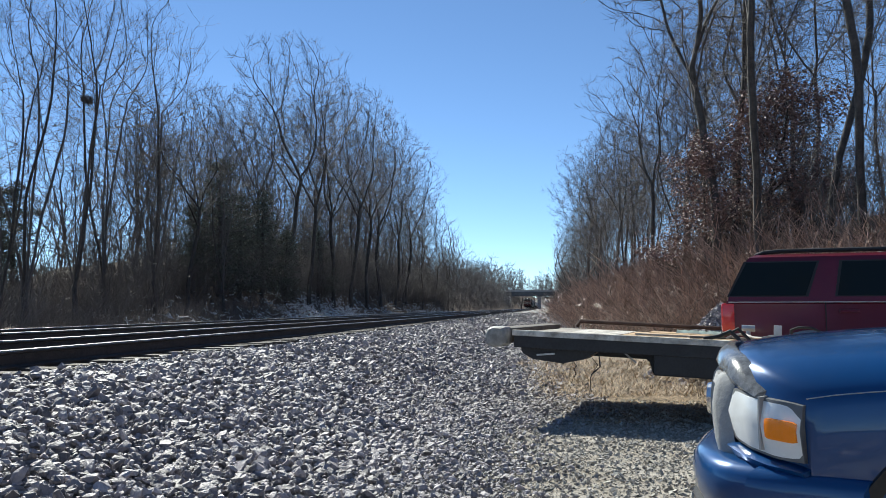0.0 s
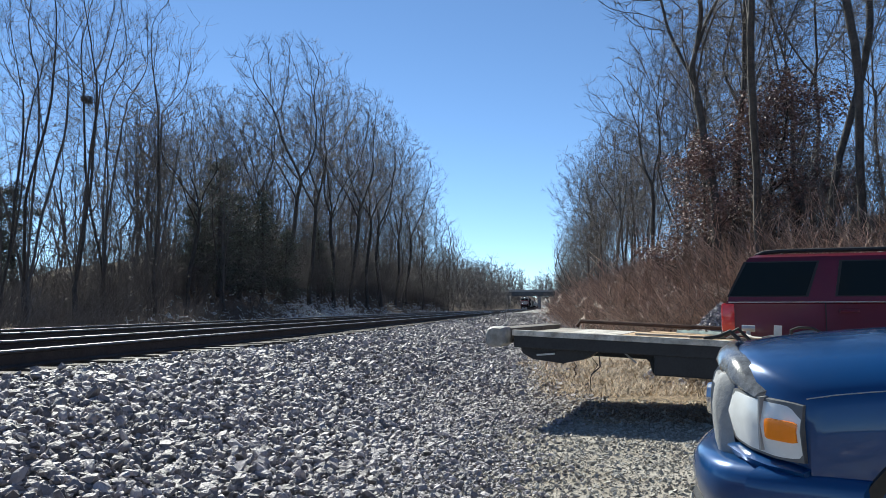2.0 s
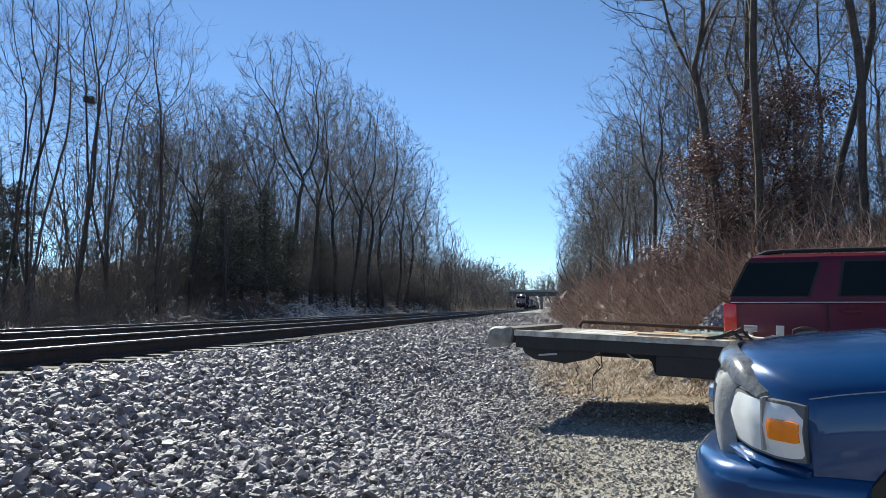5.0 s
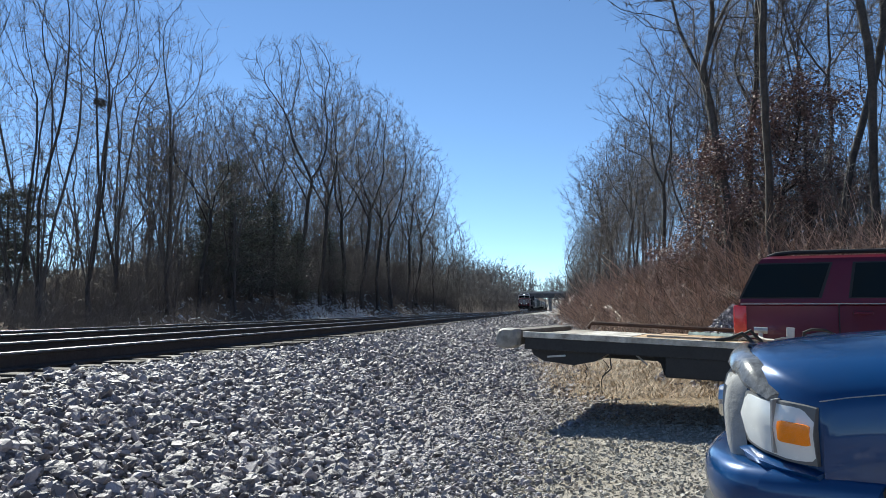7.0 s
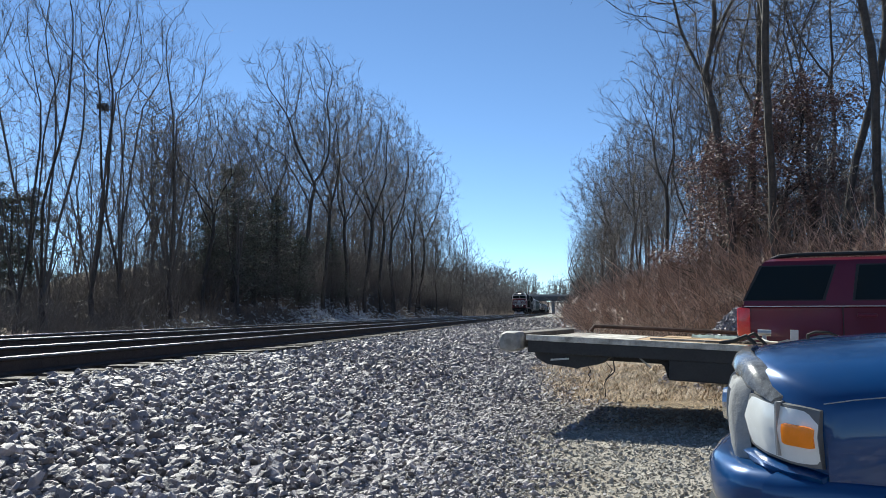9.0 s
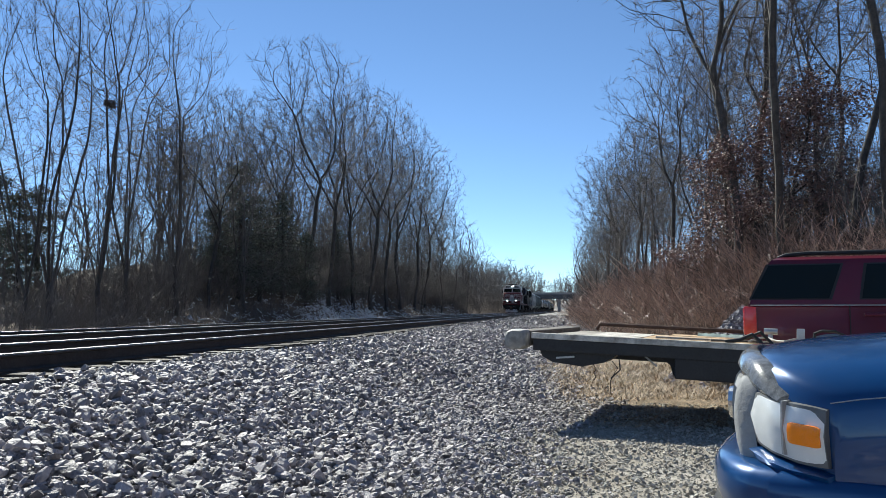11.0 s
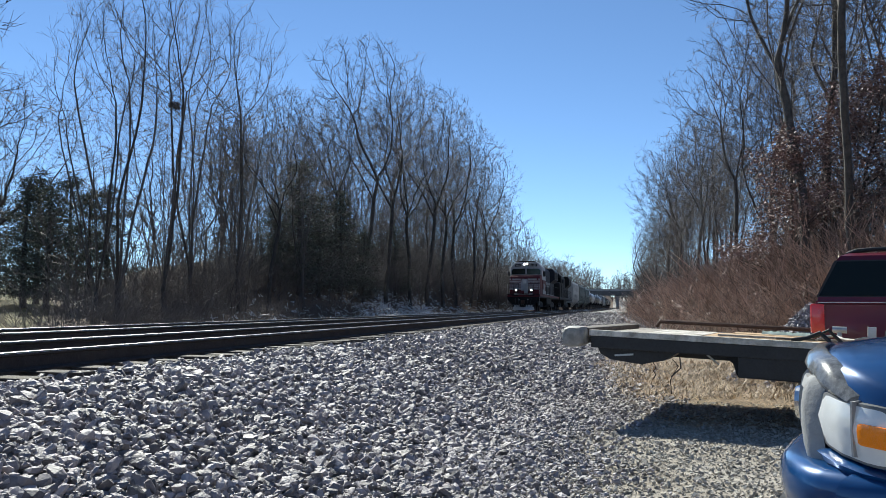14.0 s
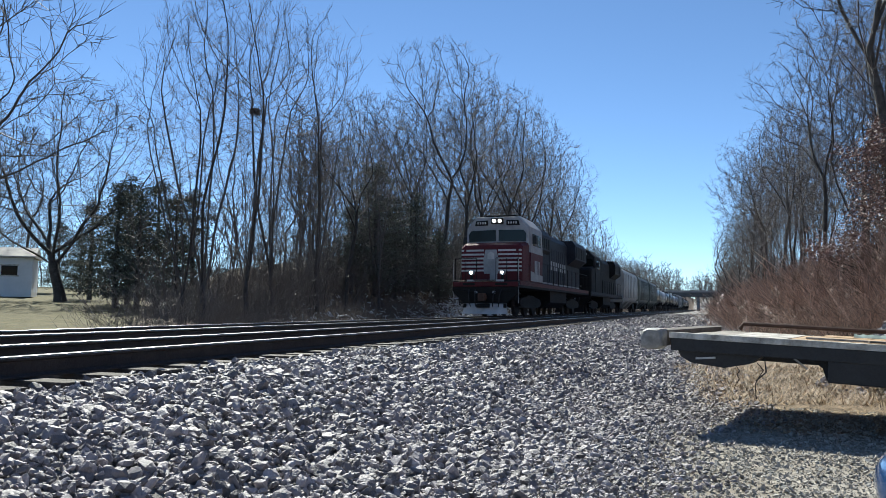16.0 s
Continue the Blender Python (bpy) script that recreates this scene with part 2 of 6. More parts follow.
    c = mix(ragged(sep2.outputs[0], 2.5), c, straw)
    # plain white in ragged patches, by the second channel of cover_more
    snow = N.new("ShaderNodeRGB")
    snow.outputs[0].default_value = (0.8, 0.82, 0.86, 1)
    c = mix(ragged(sep2.outputs[1], 1.1), c, snow.outputs[0])
    L.new(c, b.inputs["Base Color"])
    h = N.new("ShaderNodeMath")
    h.operation = "ADD"
    L.new(v.outputs["Distance"], h.inputs[0])
    L.new(noise_tex(30.0, 6, 0.8), h.inputs[1])
    bp = N.new("ShaderNodeBump")
    bp.inputs["Strength"].default_value, bp.inputs["Distance"].default_value = 0.6, 0.03
    L.new(h.outputs[0], bp.inputs["Height"])
    L.new(bp.outputs[0], b.inputs["Normal"])
    return m


def build_ground():
    def graded(fine0, fine1, step, far0, far1):
        c = list(np.arange(fine0, fine1, step))
        s, p = step, fine1
        while p < far1:
            c.append(p)
            s *= 1.12
            p += s
        c.append(far1)
        s, p = step, fine0
        while p > far0:
            s *= 1.12
            p -= s
            c.insert(0, max(p, far0))
        return np.array(sorted(set(c)))
    xs, ys = graded(-22, 12, 0.30, -1800, 1800), graded(-2, 32, 0.35, -600, 2600)
    X, Y = np.meshgrid(xs, ys)
    Z = height(X, Y)
    nx, ny = len(xs), len(ys)
    idx = np.arange(nx * ny).reshape(ny, nx)
    faces = np.stack([idx[:-1, :-1], idx[:-1, 1:], idx[1:, 1:], idx[1:, :-1]], -1).reshape(-1, 4)
    me = fast_mesh("ground", np.stack([X, Y, Z], -1).reshape(-1, 3), faces, ground_material())
    me.shade_smooth()
    x, y = X.ravel(), Y.ravel()
    foot = 1.3 + 5.0 * (1 - smooth(13, 26, y)) + 9 * (1 - smooth(8, 14, y))
    on_bed = smooth(-13.0, -12.0, x) * (1 - smooth(-1.6, 0.6, x))
    yard = smooth(-1.6, 0.4, x) * (1 - smooth(foot - 0.6, foot + 0.5, x))
    lawn = (1 - smooth(-4, 3, y + 1.19 * x)) * smooth(12.7, 13.7, -x)
    # straw under and behind the trailer
    a = radians(TURN)
    cx, cy = x * math.cos(a) + y * math.sin(a), -x * math.sin(a) + y * math.cos(a)
    straw = smooth(1.1, 2.0, cx) * (1 - smooth(6, 8, cx)) * smooth(8.7, 9.5, cy) * (1 - smooth(16, 19, cy))
    # where the white patches lie on the far bank
    pale_bank = np.where((x < -14.2) & (x > -21) & (y > 24) & (y < 120), 0.29, 0.0) + np.where((x < -13.4) & (x > -19) & (y > 38) & (y < 64), 0.08, 0.0)
    for nm, ch in (("cover", (yard, lawn, on_bed)), ("cover_more", (straw, pale_bank, x * 0))):
        att = me.color_attributes.new(nm, "FLOAT_COLOR", "POINT")
        att.data.foreach_set("color", np.stack([*ch, x * 0 + 1], -1).astype(np.float32).ravel())
    return tagged(new("ground", me), "leaf litter, straw-coloured lawn and grey gravel ground", "ground", kind="structure")


ground = build_ground()

# ---- railway ----
TRACKS = (-5.85, -9.4)
Y0, Y1 = -120.0, 715.0


def rail_profile(cx):
    w = [(-0.075, 0), (0.075, 0), (0.075, 0.012), (0.012, 0.032), (0.012, 0.125), (0.036, 0.138), (0.036, 0.168), (-0.036, 0.168), (-0.036, 0.138), (-0.012, 0.125), (-0.012, 0.032), (-0.075, 0.012)]
    return [(cx + a, RAIL - 0.171 + b) for a, b in w]


def build_track(cx, near):
    t = thing("railway_track", "steel railway track on dark wooden ties", "railway track", kind="structure", group="railway tracks")
    for s in (-0.75, 0.75):
        r = part("rail", prism(B(), rail_profile(cx + s), "y", Y0, Y1), M["rail_side"], t, "rusty steel rail with polished head")
        part("rail_head", prism(B(), [(cx + s + 0.037 * math.sin(a), RAIL - 0.016 + 0.016 * math.cos(a)) for a in np.linspace(-1.5, 1.5, 9)], "y", Y0, Y1), M["rail_top"], r, "shiny worn rail head")
    base = box(B(), -1.3, 1.3, -0.115, 0.115, -0.17, 0.0, 0.012)
    first = part("tie", base, M["tie"], t)
    first.location = (cx, 0.3, RAIL - 0.171)
    span = range(-4, 120) if near else range(6, 40)
    for i in span:
        if i == 0:
            continue
        o = new("tie", first.data)
        o.parent = t
        o.matrix_basis = pose(cx + random.uniform(-0.06, 0.06), 0.3 + 0.55 * i, RAIL - 0.171 - random.uniform(0, 0.012), 0, 0, random.uniform(-1.5, 1.5))
    bm = B()
    for i in range(120 if near else 40, 520):
        box(bm, cx - 1.3, cx + 1.3, 0.3 + 0.55 * i - 0.115, 0.3 + 0.55 * i + 0.115, RAIL - 0.34, RAIL - 0.172)
    far = part("far_ties", bm, M["tie"], t)
    far["kind"] = "stuff"
    return t


build_track(TRACKS[0], True)
build_track(TRACKS[1], False)


def rocks(kind, n):
    out = []
    rng = np.random.default_rng(5)
    for i in range(n):
        bm = B()
        if kind == "fine":
            bmesh.ops.create_icosphere(bm, subdivisions=1, radius=0.5)
        else:
            bmesh.ops.create_cube(bm, size=0.8)
            bmesh.ops.triangulate(bm, faces=bm.faces)
        v = np.array([q.co[:] for q in bm.verts])
        v = np.sign(v) * np.abs(v / 0.5) ** 0.72 * 0.42 + rng.normal(0, 0.06 if kind == "fine" else 0.11, v.shape)
        v *= np.array([1.2, 0.85, 0.54]) * rng.uniform(0.8, 1.2, 3)
        bm.verts.index_update()
        f = np.array([[w.index for w in q.verts] for q in bm.faces])
        bm.free()
        out.append((v, f))
    return out


def scatter_stones(name, xy, sizes, kind, material, label, lift=0.18, seed=3):
    rng = np.random.default_rng(seed)
    shapes = rocks(kind, 14)
    V, F, base = [], [], 0
    which = rng.integers(0, len(shapes), len(xy))
    zs = height(xy[:, 0], xy[:, 1])
    for k, (v, f) in enumerate(shapes):
        sel = np.where(which == k)[0]
        n = len(sel)
        if not n:
            continue
        az, tx, ty = rng.uniform(0, 6.283, n), rng.normal(0, 0.55, n), rng.normal(0, 0.55, n)
        ca, sa = np.cos(az), np.sin(az)
        P = v[None] * sizes[sel][:, None, None]
        x, y, z = P[..., 0], P[..., 1], P[..., 2]
        y, z = y * np.cos(tx)[:, None] - z * np.sin(tx)[:, None], y * np.sin(tx)[:, None] + z * np.cos(tx)[:, None]
        x, z = x * np.cos(ty)[:, None] + z * np.sin(ty)[:, None], -x * np.sin(ty)[:, None] + z * np.cos(ty)[:, None]
        x, y = x * ca[:, None] - y * sa[:, None], x * sa[:, None] + y * ca[:, None]
        up = sizes[sel] * (lift + rng.uniform(-0.12, 0.3, n))
        P = np.stack([x + xy[sel, 0][:, None], y + xy[sel, 1][:, None], z + (zs[sel] + up)[:, None]], -1).reshape(-1, 3)
        V.append(P)
        F.append((f[None] + (np.arange(n) * len(v))[:, None, None] + base).reshape(-1, 3))
        base += len(P)
    me = fast_mesh(name, np.concatenate(V), np.concatenate(F), material)
    me.shade_flat()
    return tagged(new(name, me), label, "gravel", kind="stuff")


def build_white_patches():
    rng = np.random.default_rng(77)
    n = 420
    y = rng.uniform(25, 75, n)
    xy = np.stack([-12.9 - np.abs(rng.normal(0, 2.2, n)) - 0.3, np.where(rng.random(n) < 0.5, rng.normal(50, 6, n), y)], -1)
    s = rng.lognormal(-2.0, 0.5, n).clip(0.06, 0.4)
    scatter_stones("white_patches", xy, s, "coarse", M["snow"], "thin remnants of snow and ice on the bank", lift=-0.1, seed=9)["category"] = "snow"


def build_glint_twigs():
    """Short white slivers that paint glints on twigs in the litter of the far bank."""
    rng = np.random.default_rng(91)
    n = 2600
    y = np.where(rng.random(n) < 0.5, rng.normal(50, 5, n), rng.uniform(27, 110, n))
    x = -13.2 - np.abs(rng.normal(0.9, 1.7, n))
    P = np.stack([x, y, height(x, y) + rng.uniform(0.0, 0.55, n) * rng.random(n)], -1)
    d = np.stack([rng.normal(0.5, 0.5, n), rng.normal(-0.4, 0.6, n), rng.normal(-0.35, 0.4, n)], -1)
    d /= np.linalg.norm(d, axis=1)[:, None]
    a = np.cross(d, np.array([0.2, 0.3, 1.0]))
    a /= np.linalg.norm(a, axis=1)[:, None]
    b = np.cross(d, a)
    r, L = rng.uniform(0.012, 0.038, n)[:, None], rng.uniform(0.10, 0.45, n)[:, None]
    V = np.stack([P + a * r, P - a * r * 0.5 + b * r, P - a * r * 0.5 - b * r, P + d * L + a * r * 0.5, P + d * L - a * r * 0.3 + b * r * 0.5, P + d * L - a * r * 0.3 - b * r * 0.5], 1).reshape(-1, 3)
    F = (np.array([[0, 1, 4, 3], [1, 2, 5, 4], [2, 0, 3, 5]])[None] + (np.arange(n) * 6)[:, None, None]).reshape(-1, 4)
    tagged(new("glint_twigs", fast_mesh("glint_twigs", V, F, M["snow"])), "snow-crusted fallen twigs on the far bank", "twigs", kind="stuff")


build_white_patches()
build_glint_twigs()


def build_ballast():
    rng = np.random.default_rng(11)

    def strew(n, x0, x1, y0, y1):
        return np.stack([rng.uniform(x0, x1, n), rng.uniform(y0, y1, n)], -1)

    def edge(p):
        # the loose stone thins out towards the yard
        lim = -0.45 + 0.75 * smooth(7.2, 9.5, p[:, 1]) * (1 - smooth(14, 20, p[:, 1])) + 1.6 * smooth(16, 30, p[:, 1]) + 0.2 * np.sin(p[:, 1] * 1.3)
        return p[p[:, 0] < lim + rng.normal(0, 0.3, len(p))]
    near = edge(strew(58000, -4.72, 1.6, 1.8, 11))
    scatter_stones("ballast_stones", near, rng.lognormal(-2.95, 0.38, len(near)).clip(0.022, 0.12) * (1 - 0.35 * smooth(-2.2, -0.2, near[:, 0])), "fine", M["stone"], "grey crushed stone railway ballast")
    mid = edge(strew(46000, -4.72, 2.2, 11, 34))
    scatter_stones("ballast_stones", mid, rng.lognormal(-2.85, 0.3, len(mid)).clip(0.03, 0.11) * (1 - 0.3 * smooth(-2.2, 0, mid[:, 0])), "coarse", M["stone"], "grey crushed stone railway ballast", lift=0.08)
    far = edge(strew(9000, -4.7, 2.4, 34, 90))
    scatter_stones("ballast_stones", far, rng.lognormal(-2.4, 0.3, len(far)), "coarse", M["stone"], "grey crushed stone railway ballast")
    here = edge(strew(9000, -4.72, 0.5, -6, 1.8))
    scatter_stones("ballast_stones", here, rng.lognormal(-2.6, 0.3, len(here)).clip(0.04, 0.13), "coarse", M["stone"], "grey crushed stone railway ballast")
    yard = strew(40000, -1.7, 3.0, 3.2, 10.8)
    scatter_stones("yard_gravel", yard, rng.lognormal(-4.25, 0.55, len(yard)).clip(0.007, 0.042), "coarse", M["stone_small"], "small pale gravel trodden into dirt")


build_ballast()


# ---- trees ----
class Limbs:
    """Tapered branches gathered as arrays, thick wood and thin twigs apart."""

    def __init__(self, seed):
        self.rng = random.Random(seed)
        self.sets = {k: ([], []) for k in ("wood", "twig")}
        self.tips = []

    def tube(self, pts, radii, sides, which):
        V, F = self.sets[which]
        base = len(V)
        a = None
        for i, p in enumerate(pts):
            d = (pts[min(i + 1, len(pts) - 1)] - pts[max(i - 1, 0)]).normalized()
            a = d.orthogonal().normalized() if a is None else (a - d * a.dot(d)).normalized()
            b = d.cross(a)
            for k in range(sides):
                w = 2 * math.pi * k / sides
                V.append(p + (a * math.cos(w) + b * math.sin(w)) * radii[i])
        for i in range(len(pts) - 1):
            for k in range(sides):
                q, r = base + i * sides + k, base + i * sides + (k + 1) % sides
                F.append((q, r, r + sides, q + sides))

    def grow(self, p, d, length, r, level, levels, form):
        rng = self.rng
        lite = form.get("lite", False)
        n = 3 - (level > 1) if lite else 7 if level == 0 else (5 if level == 1 else (3 if level == 2 else 2))
        pts, rad, dirs = [p.copy()], [r], [d.copy()]
        thin = form.get("thin", 0.0045)
        end = max(r * (0.18 if level else 0.42), thin * 0.7)
        wob = (0.06, 0.13, 0.16, 0.17, 0.16)[min(level, 4)] * form.get("wobble", 1)
        for i in range(n):
            d = (d + Vector((rng.gauss(0, wob), rng.gauss(0, wob), rng.gauss(0, wob) + form["up"] * (0.1, 0.26, 0.34, 0.36, 0.3)[min(level, 4)]))).normalized()
            p = p + d * (length / n)
            pts.append(p.copy())
            dirs.append(d.copy())
            rad.append(r + (end - r) * ((i + 1) / n) ** (0.8 if level else 0.7))
        self.tube(pts, rad, 3 if lite else (8, 6, 4, 3, 3)[min(level, 4)], "wood" if level < 2 else "twig")
        if level >= levels or length < 0.12:
            self.tips.append(pts[-1])
            return
        if level == 0:
            # the leader forks into two or three rising limbs
            for j in range(3 if not lite else 2):
                fork = form.get("fork", 0.3)
                nd = (d + Vector((rng.gauss(0, fork), rng.gauss(0, fork), 0.25))).normalized()
                self.grow(p, nd, length * form["ratio"][0] * rng.uniform(0.45, 0.65), end * rng.uniform(0.75, 0.95), 1, levels, form)
        count = form["kids"][level]
        start = form["clear"] if level == 0 else 0.15
        for j in range(count):
            f = start + (1 - start) * (j + rng.uniform(0.1, 0.9)) / count
            i = min(int(f * n), n - 1)
            u = f * n - i
            q = pts[i].lerp(pts[i + 1], u)
            rr = rad[i] + (rad[i + 1] - rad[i]) * u
            side = dirs[i + 1].orthogonal().normalized()
            side = (Matrix.Rotation(rng.uniform(0, 6.283), 3, dirs[i + 1]) @ side)
            spread = form["spread"][level] * rng.uniform(0.75, 1.25)
            nd = (dirs[i + 1] * math.cos(spread) + side * math.sin(spread)).normalized()
            k = form["ratio"][level] * length * rng.uniform(0.65, 1.15) * (1.15 - 0.65 * f if level == 0 else 1.1 - 0.5 * f)
            self.grow(q, nd, k, max(rr * (rng.uniform(0.55, 0.75) if level == 0 else rng.uniform(0.4, 0.6)), thin), level + 1, levels, form)


def mesh_of(vf, name, material):
    return fast_mesh(name, np.array([v[:] for v in vf[0]]), np.array(vf[1]), material)


FORMS = {
    "thicket": dict(up=0.2, clear=0.02, kids=(6, 5), spread=(0.8, 0.7), ratio=(0.5, 0.5), wobble=1.8, thin=0.0085, lite=True),
    "beech": dict(up=0.1, clear=0.08, kids=(24, 8, 4), spread=(1.15, 0.7, 0.7), ratio=(0.46, 0.42, 0.45), wobble=1.1, thin=0.006),
}


def make_tree(seed, form, tall, r, stems=1, bark="bark", levels=3, twig="twig", target=None):
    """Wood and twig meshes of a bare tree, and the places of its tips."""
    g = Limbs(seed)
    for s in range(stems):
        k = 0.05 + 0.2 * (stems > 1)
        lean = Vector((g.rng.gauss(0, k), g.rng.gauss(0, k), 1)).normalized()
        w = 0.18 * stems
        off = Vector((g.rng.uniform(-w, w), g.rng.uniform(-w, w), -0.3)) if stems > 1 else Vector((0, 0, -0.3))
        g.grow(off, lean, tall * g.rng.uniform(0.6, 1.0) if s else tall, r * (1 if s == 0 else g.rng.uniform(0.55, 0.9)), 0, levels, FORMS[form])
    if target:
        k = target / max(v.z for v in g.sets["twig"][0])
        for V, F in g.sets.values():
            V[:] = [v * k for v in V]
    return mesh_of(g.sets["wood"], "trunk", M[bark]), mesh_of(g.sets["twig"], "crown", M[twig]), g.tips


# Crowns that fill a given space: the half-width of the crown by height, the height of the clear trunk, the number of
# places the twigs reach for, the length of a step, the pull upwards, the thickness and number of the last twigs, and the
# main limbs: how many, their least and greatest lean from the upright in degrees, and their length.
CROWNS = {
    # low fork into many long rising stems
    "poplar": dict(shape=[(2.2, 0.3), (4, 1.3), (7, 2.3), (10, 2.5), (12.5, 1.7), (14, 0.5)], trunk=1.4, n=1150, step=0.24, up=0.34, twig=0.0055, last=3, r0=0.006, bend=0.06, limbs=(6, 4, 17, 8.0), pipe=2.02, sway=0.035, drop=3),
    # clear trunk that forks into a rounded, finely divided crown
    "crown": dict(shape=[(4.8, 0.4), (7, 2.0), (10, 3.7), (13, 4.2), (15.5, 3.2), (17, 0.9)], trunk=7.6, n=1100, step=0.27, up=0.06, twig=0.0072, last=4, r0=0.008, bend=0.16, limbs=(6, 14, 48, 4.0), drop=12, pipe=2.0),
    # broad lone tree
    "oak": dict(shape=[(2.4, 2.2), (4, 4.8), (6.5, 6.2), (9, 5.2), (11, 3.0), (12, 0.8)], trunk=2.3, n=2600, step=0.28, up=0.0, twig=0.008, last=4, r0=0.0085, bend=0.16, limbs=(8, 18, 68, 4.2), pipe=1.88),
    # tall straight bole in close woods
    "tall": dict(shape=[(5, 0.6), (8, 2.2), (12, 3.2), (16, 3.4), (19, 2.2), (20.5, 0.6)], trunk=12.5, n=650, step=0.30, up=0.12, twig=0.007, last=4, r0=0.0078, bend=0.15, limbs=(9, 18, 50, 3.6), pipe=2.08, drop=24),
    "slender": dict(shape=[(3.0, 0.4), (5.5, 1.5), (8.5, 1.9), (11, 1.4), (13, 0.3)], trunk=3.0, n=420, step=0.27, up=0.16, twig=0.007, last=4, r0=0.007, bend=0.14, limbs=(4, 6, 30, 3.5), drop=8),
    "distant": dict(shape=[(5, 0.5), (8, 2.4), (12, 3.6), (15.5, 3.0), (18, 0.6)], trunk=8.0, n=420, step=0.42, up=0.08, twig=0.0125, last=4, r0=0.0115, bend=0.17, limbs=(5, 12, 44, 4.0), drop=8),
    "remote": dict(shape=[(4.5, 0.5), (8, 2.4), (12, 3.6), (15.5, 3.0), (18, 0.6)], trunk=5.0, n=150, step=0.65, up=0.12, twig=0.026, last=2, r0=0.026, bend=0.2, limbs=(3, 10, 36, 4.0)),
    # far enough that only masses of twigs carry
    "horizon": dict(shape=[(0.8, 2.5), (5, 4.4), (10, 5.0), (14, 3.4), (16, 0.8)], trunk=0.8, n=120, step=0.85, up=0.05, twig=0.05, last=3, r0=0.05, bend=0.2, limbs=(5, 10, 60, 4.0)),
}


def crown_tree(seed, form, bark="bark"):
    """A bare tree whose branches have grown towards free places in its crown; wood and twig meshes."""
    f = CROWNS[form]
    rng = np.random.default_rng(seed)
    zs, ws = [a for a, _ in f["shape"]], [b for _, b in f["shape"]]
    D, reach, kill = f["step"], f["step"] * 9, f["step"] * 1.8
    # free places, thinned where the crown is narrow, with lobes and hollows
    n = f["n"]
    z = rng.uniform(zs[0], zs[-1], n * 6)
    a = rng.uniform(0, 2 * math.pi, n * 6)
    lobes = 1 + 0.22 * np.sin(a * 3 + z * 0.9 + seed) + 0.15 * np.sin(a * 5 - z * 1.7)
    w = np.interp(z, zs, ws)
    keep = np.where(rng.random(n * 6) < (w / max(ws)) ** 2)[0][:n]
    rad = (w * lobes)[keep] * np.sqrt(rng.random(len(keep)))
    A = np.stack([rad * np.cos(a[keep]), rad * np.sin(a[keep]), z[keep]], -1)
    P, par = [np.array([0.0, 0.0, -0.3])], [-1]
    d = np.array([rng.normal(0, 0.05), rng.normal(0, 0.05), 1.0])
    while P[-1][2] < f["trunk"]:
        d = d + np.array([rng.normal(0, 0.05), rng.normal(0, 0.05), 0.06])
        d /= np.linalg.norm(d)
        P.append(P[-1] + d * D)
        par.append(len(P) - 2)
    top, fork = len(P) - 1, rng.uniform(0, 6.283)
    (many, lo, hi, length), pipe = f["limbs"], f.get("pipe", 2.12)
    for k in range(many):
        w, lean = fork + 2 * math.pi * k / many + rng.normal(0, 0.3), radians(rng.uniform(lo, hi))
        g = np.array([math.cos(w) * math.sin(lean), math.sin(w) * math.sin(lean), math.cos(lean)])
        q = max(top - int(rng.integers(0, f.get("drop", 5))), 1) if k else top
        for m in range(int(length * rng.uniform(0.6, 1.0) / D)):
            g = g + rng.normal(0, f.get("sway", 0.07), 3) + np.array([0, 0, 0.035])
            g /= np.linalg.norm(g)
            P.append(P[q] + g * D)
            par.append(q)
            q = len(P) - 1
    born = {}
    far = np.full(len(A), 1e9)
    who = np.zeros(len(A), int)

    def meet(first):
        N = np.array(P[first:])
        dist = np.linalg.norm(A[:, None] - N[None], axis=2)
        k = dist.argmin(1)
        best = dist[np.arange(len(A)), k]
        better = best < far
        far[better], who[better] = best[better], k[better] + first
    meet(0)
    for turn in range(130):
        act = far < reach
        if not act.any():
            break
        first = len(P)
        ids = who[act]
        v = A[act] - np.array(P)[ids]
        v /= np.linalg.norm(v, axis=1)[:, None] + 1e-9
        for k in np.unique(ids):
            born[k] = born.get(k, 0) + 1
            if born[k] > 3:
                far[who == k] = -1.0  # out of reach: let it go
                continue
            g = v[ids == k].sum(0)
            g = g / (np.linalg.norm(g) + 1e-9) + rng.normal(0, f["bend"], 3) + np.array([0, 0, f["up"]])
            p = P[k]
            if par[k] >= 0:
                g = g + 0.5 * (p - P[par[k]]) / D
            P.append(p + g / np.linalg.norm(g) * D)
            par.append(int(k))
        if len(P) == first or len(P) > 7000:
            break
        meet(first)
        live = far > kill
        A, far, who = A[live], far[live], who[live]
        if not len(A):
            break
    N = len(P)
    kids = [[] for _ in range(N)]
    for k in range(1, N):
        kids[par[k]].append(k)
    area, R = np.zeros(N), np.zeros(N)
    for k in range(N - 1, -1, -1):
        if not kids[k]:
            area[k] = f["r0"] ** pipe
        if par[k] >= 0:
            area[par[k]] += area[k]
    R = area ** (1 / pipe)
    g = Limbs(seed)
    starts = [(0, None)]
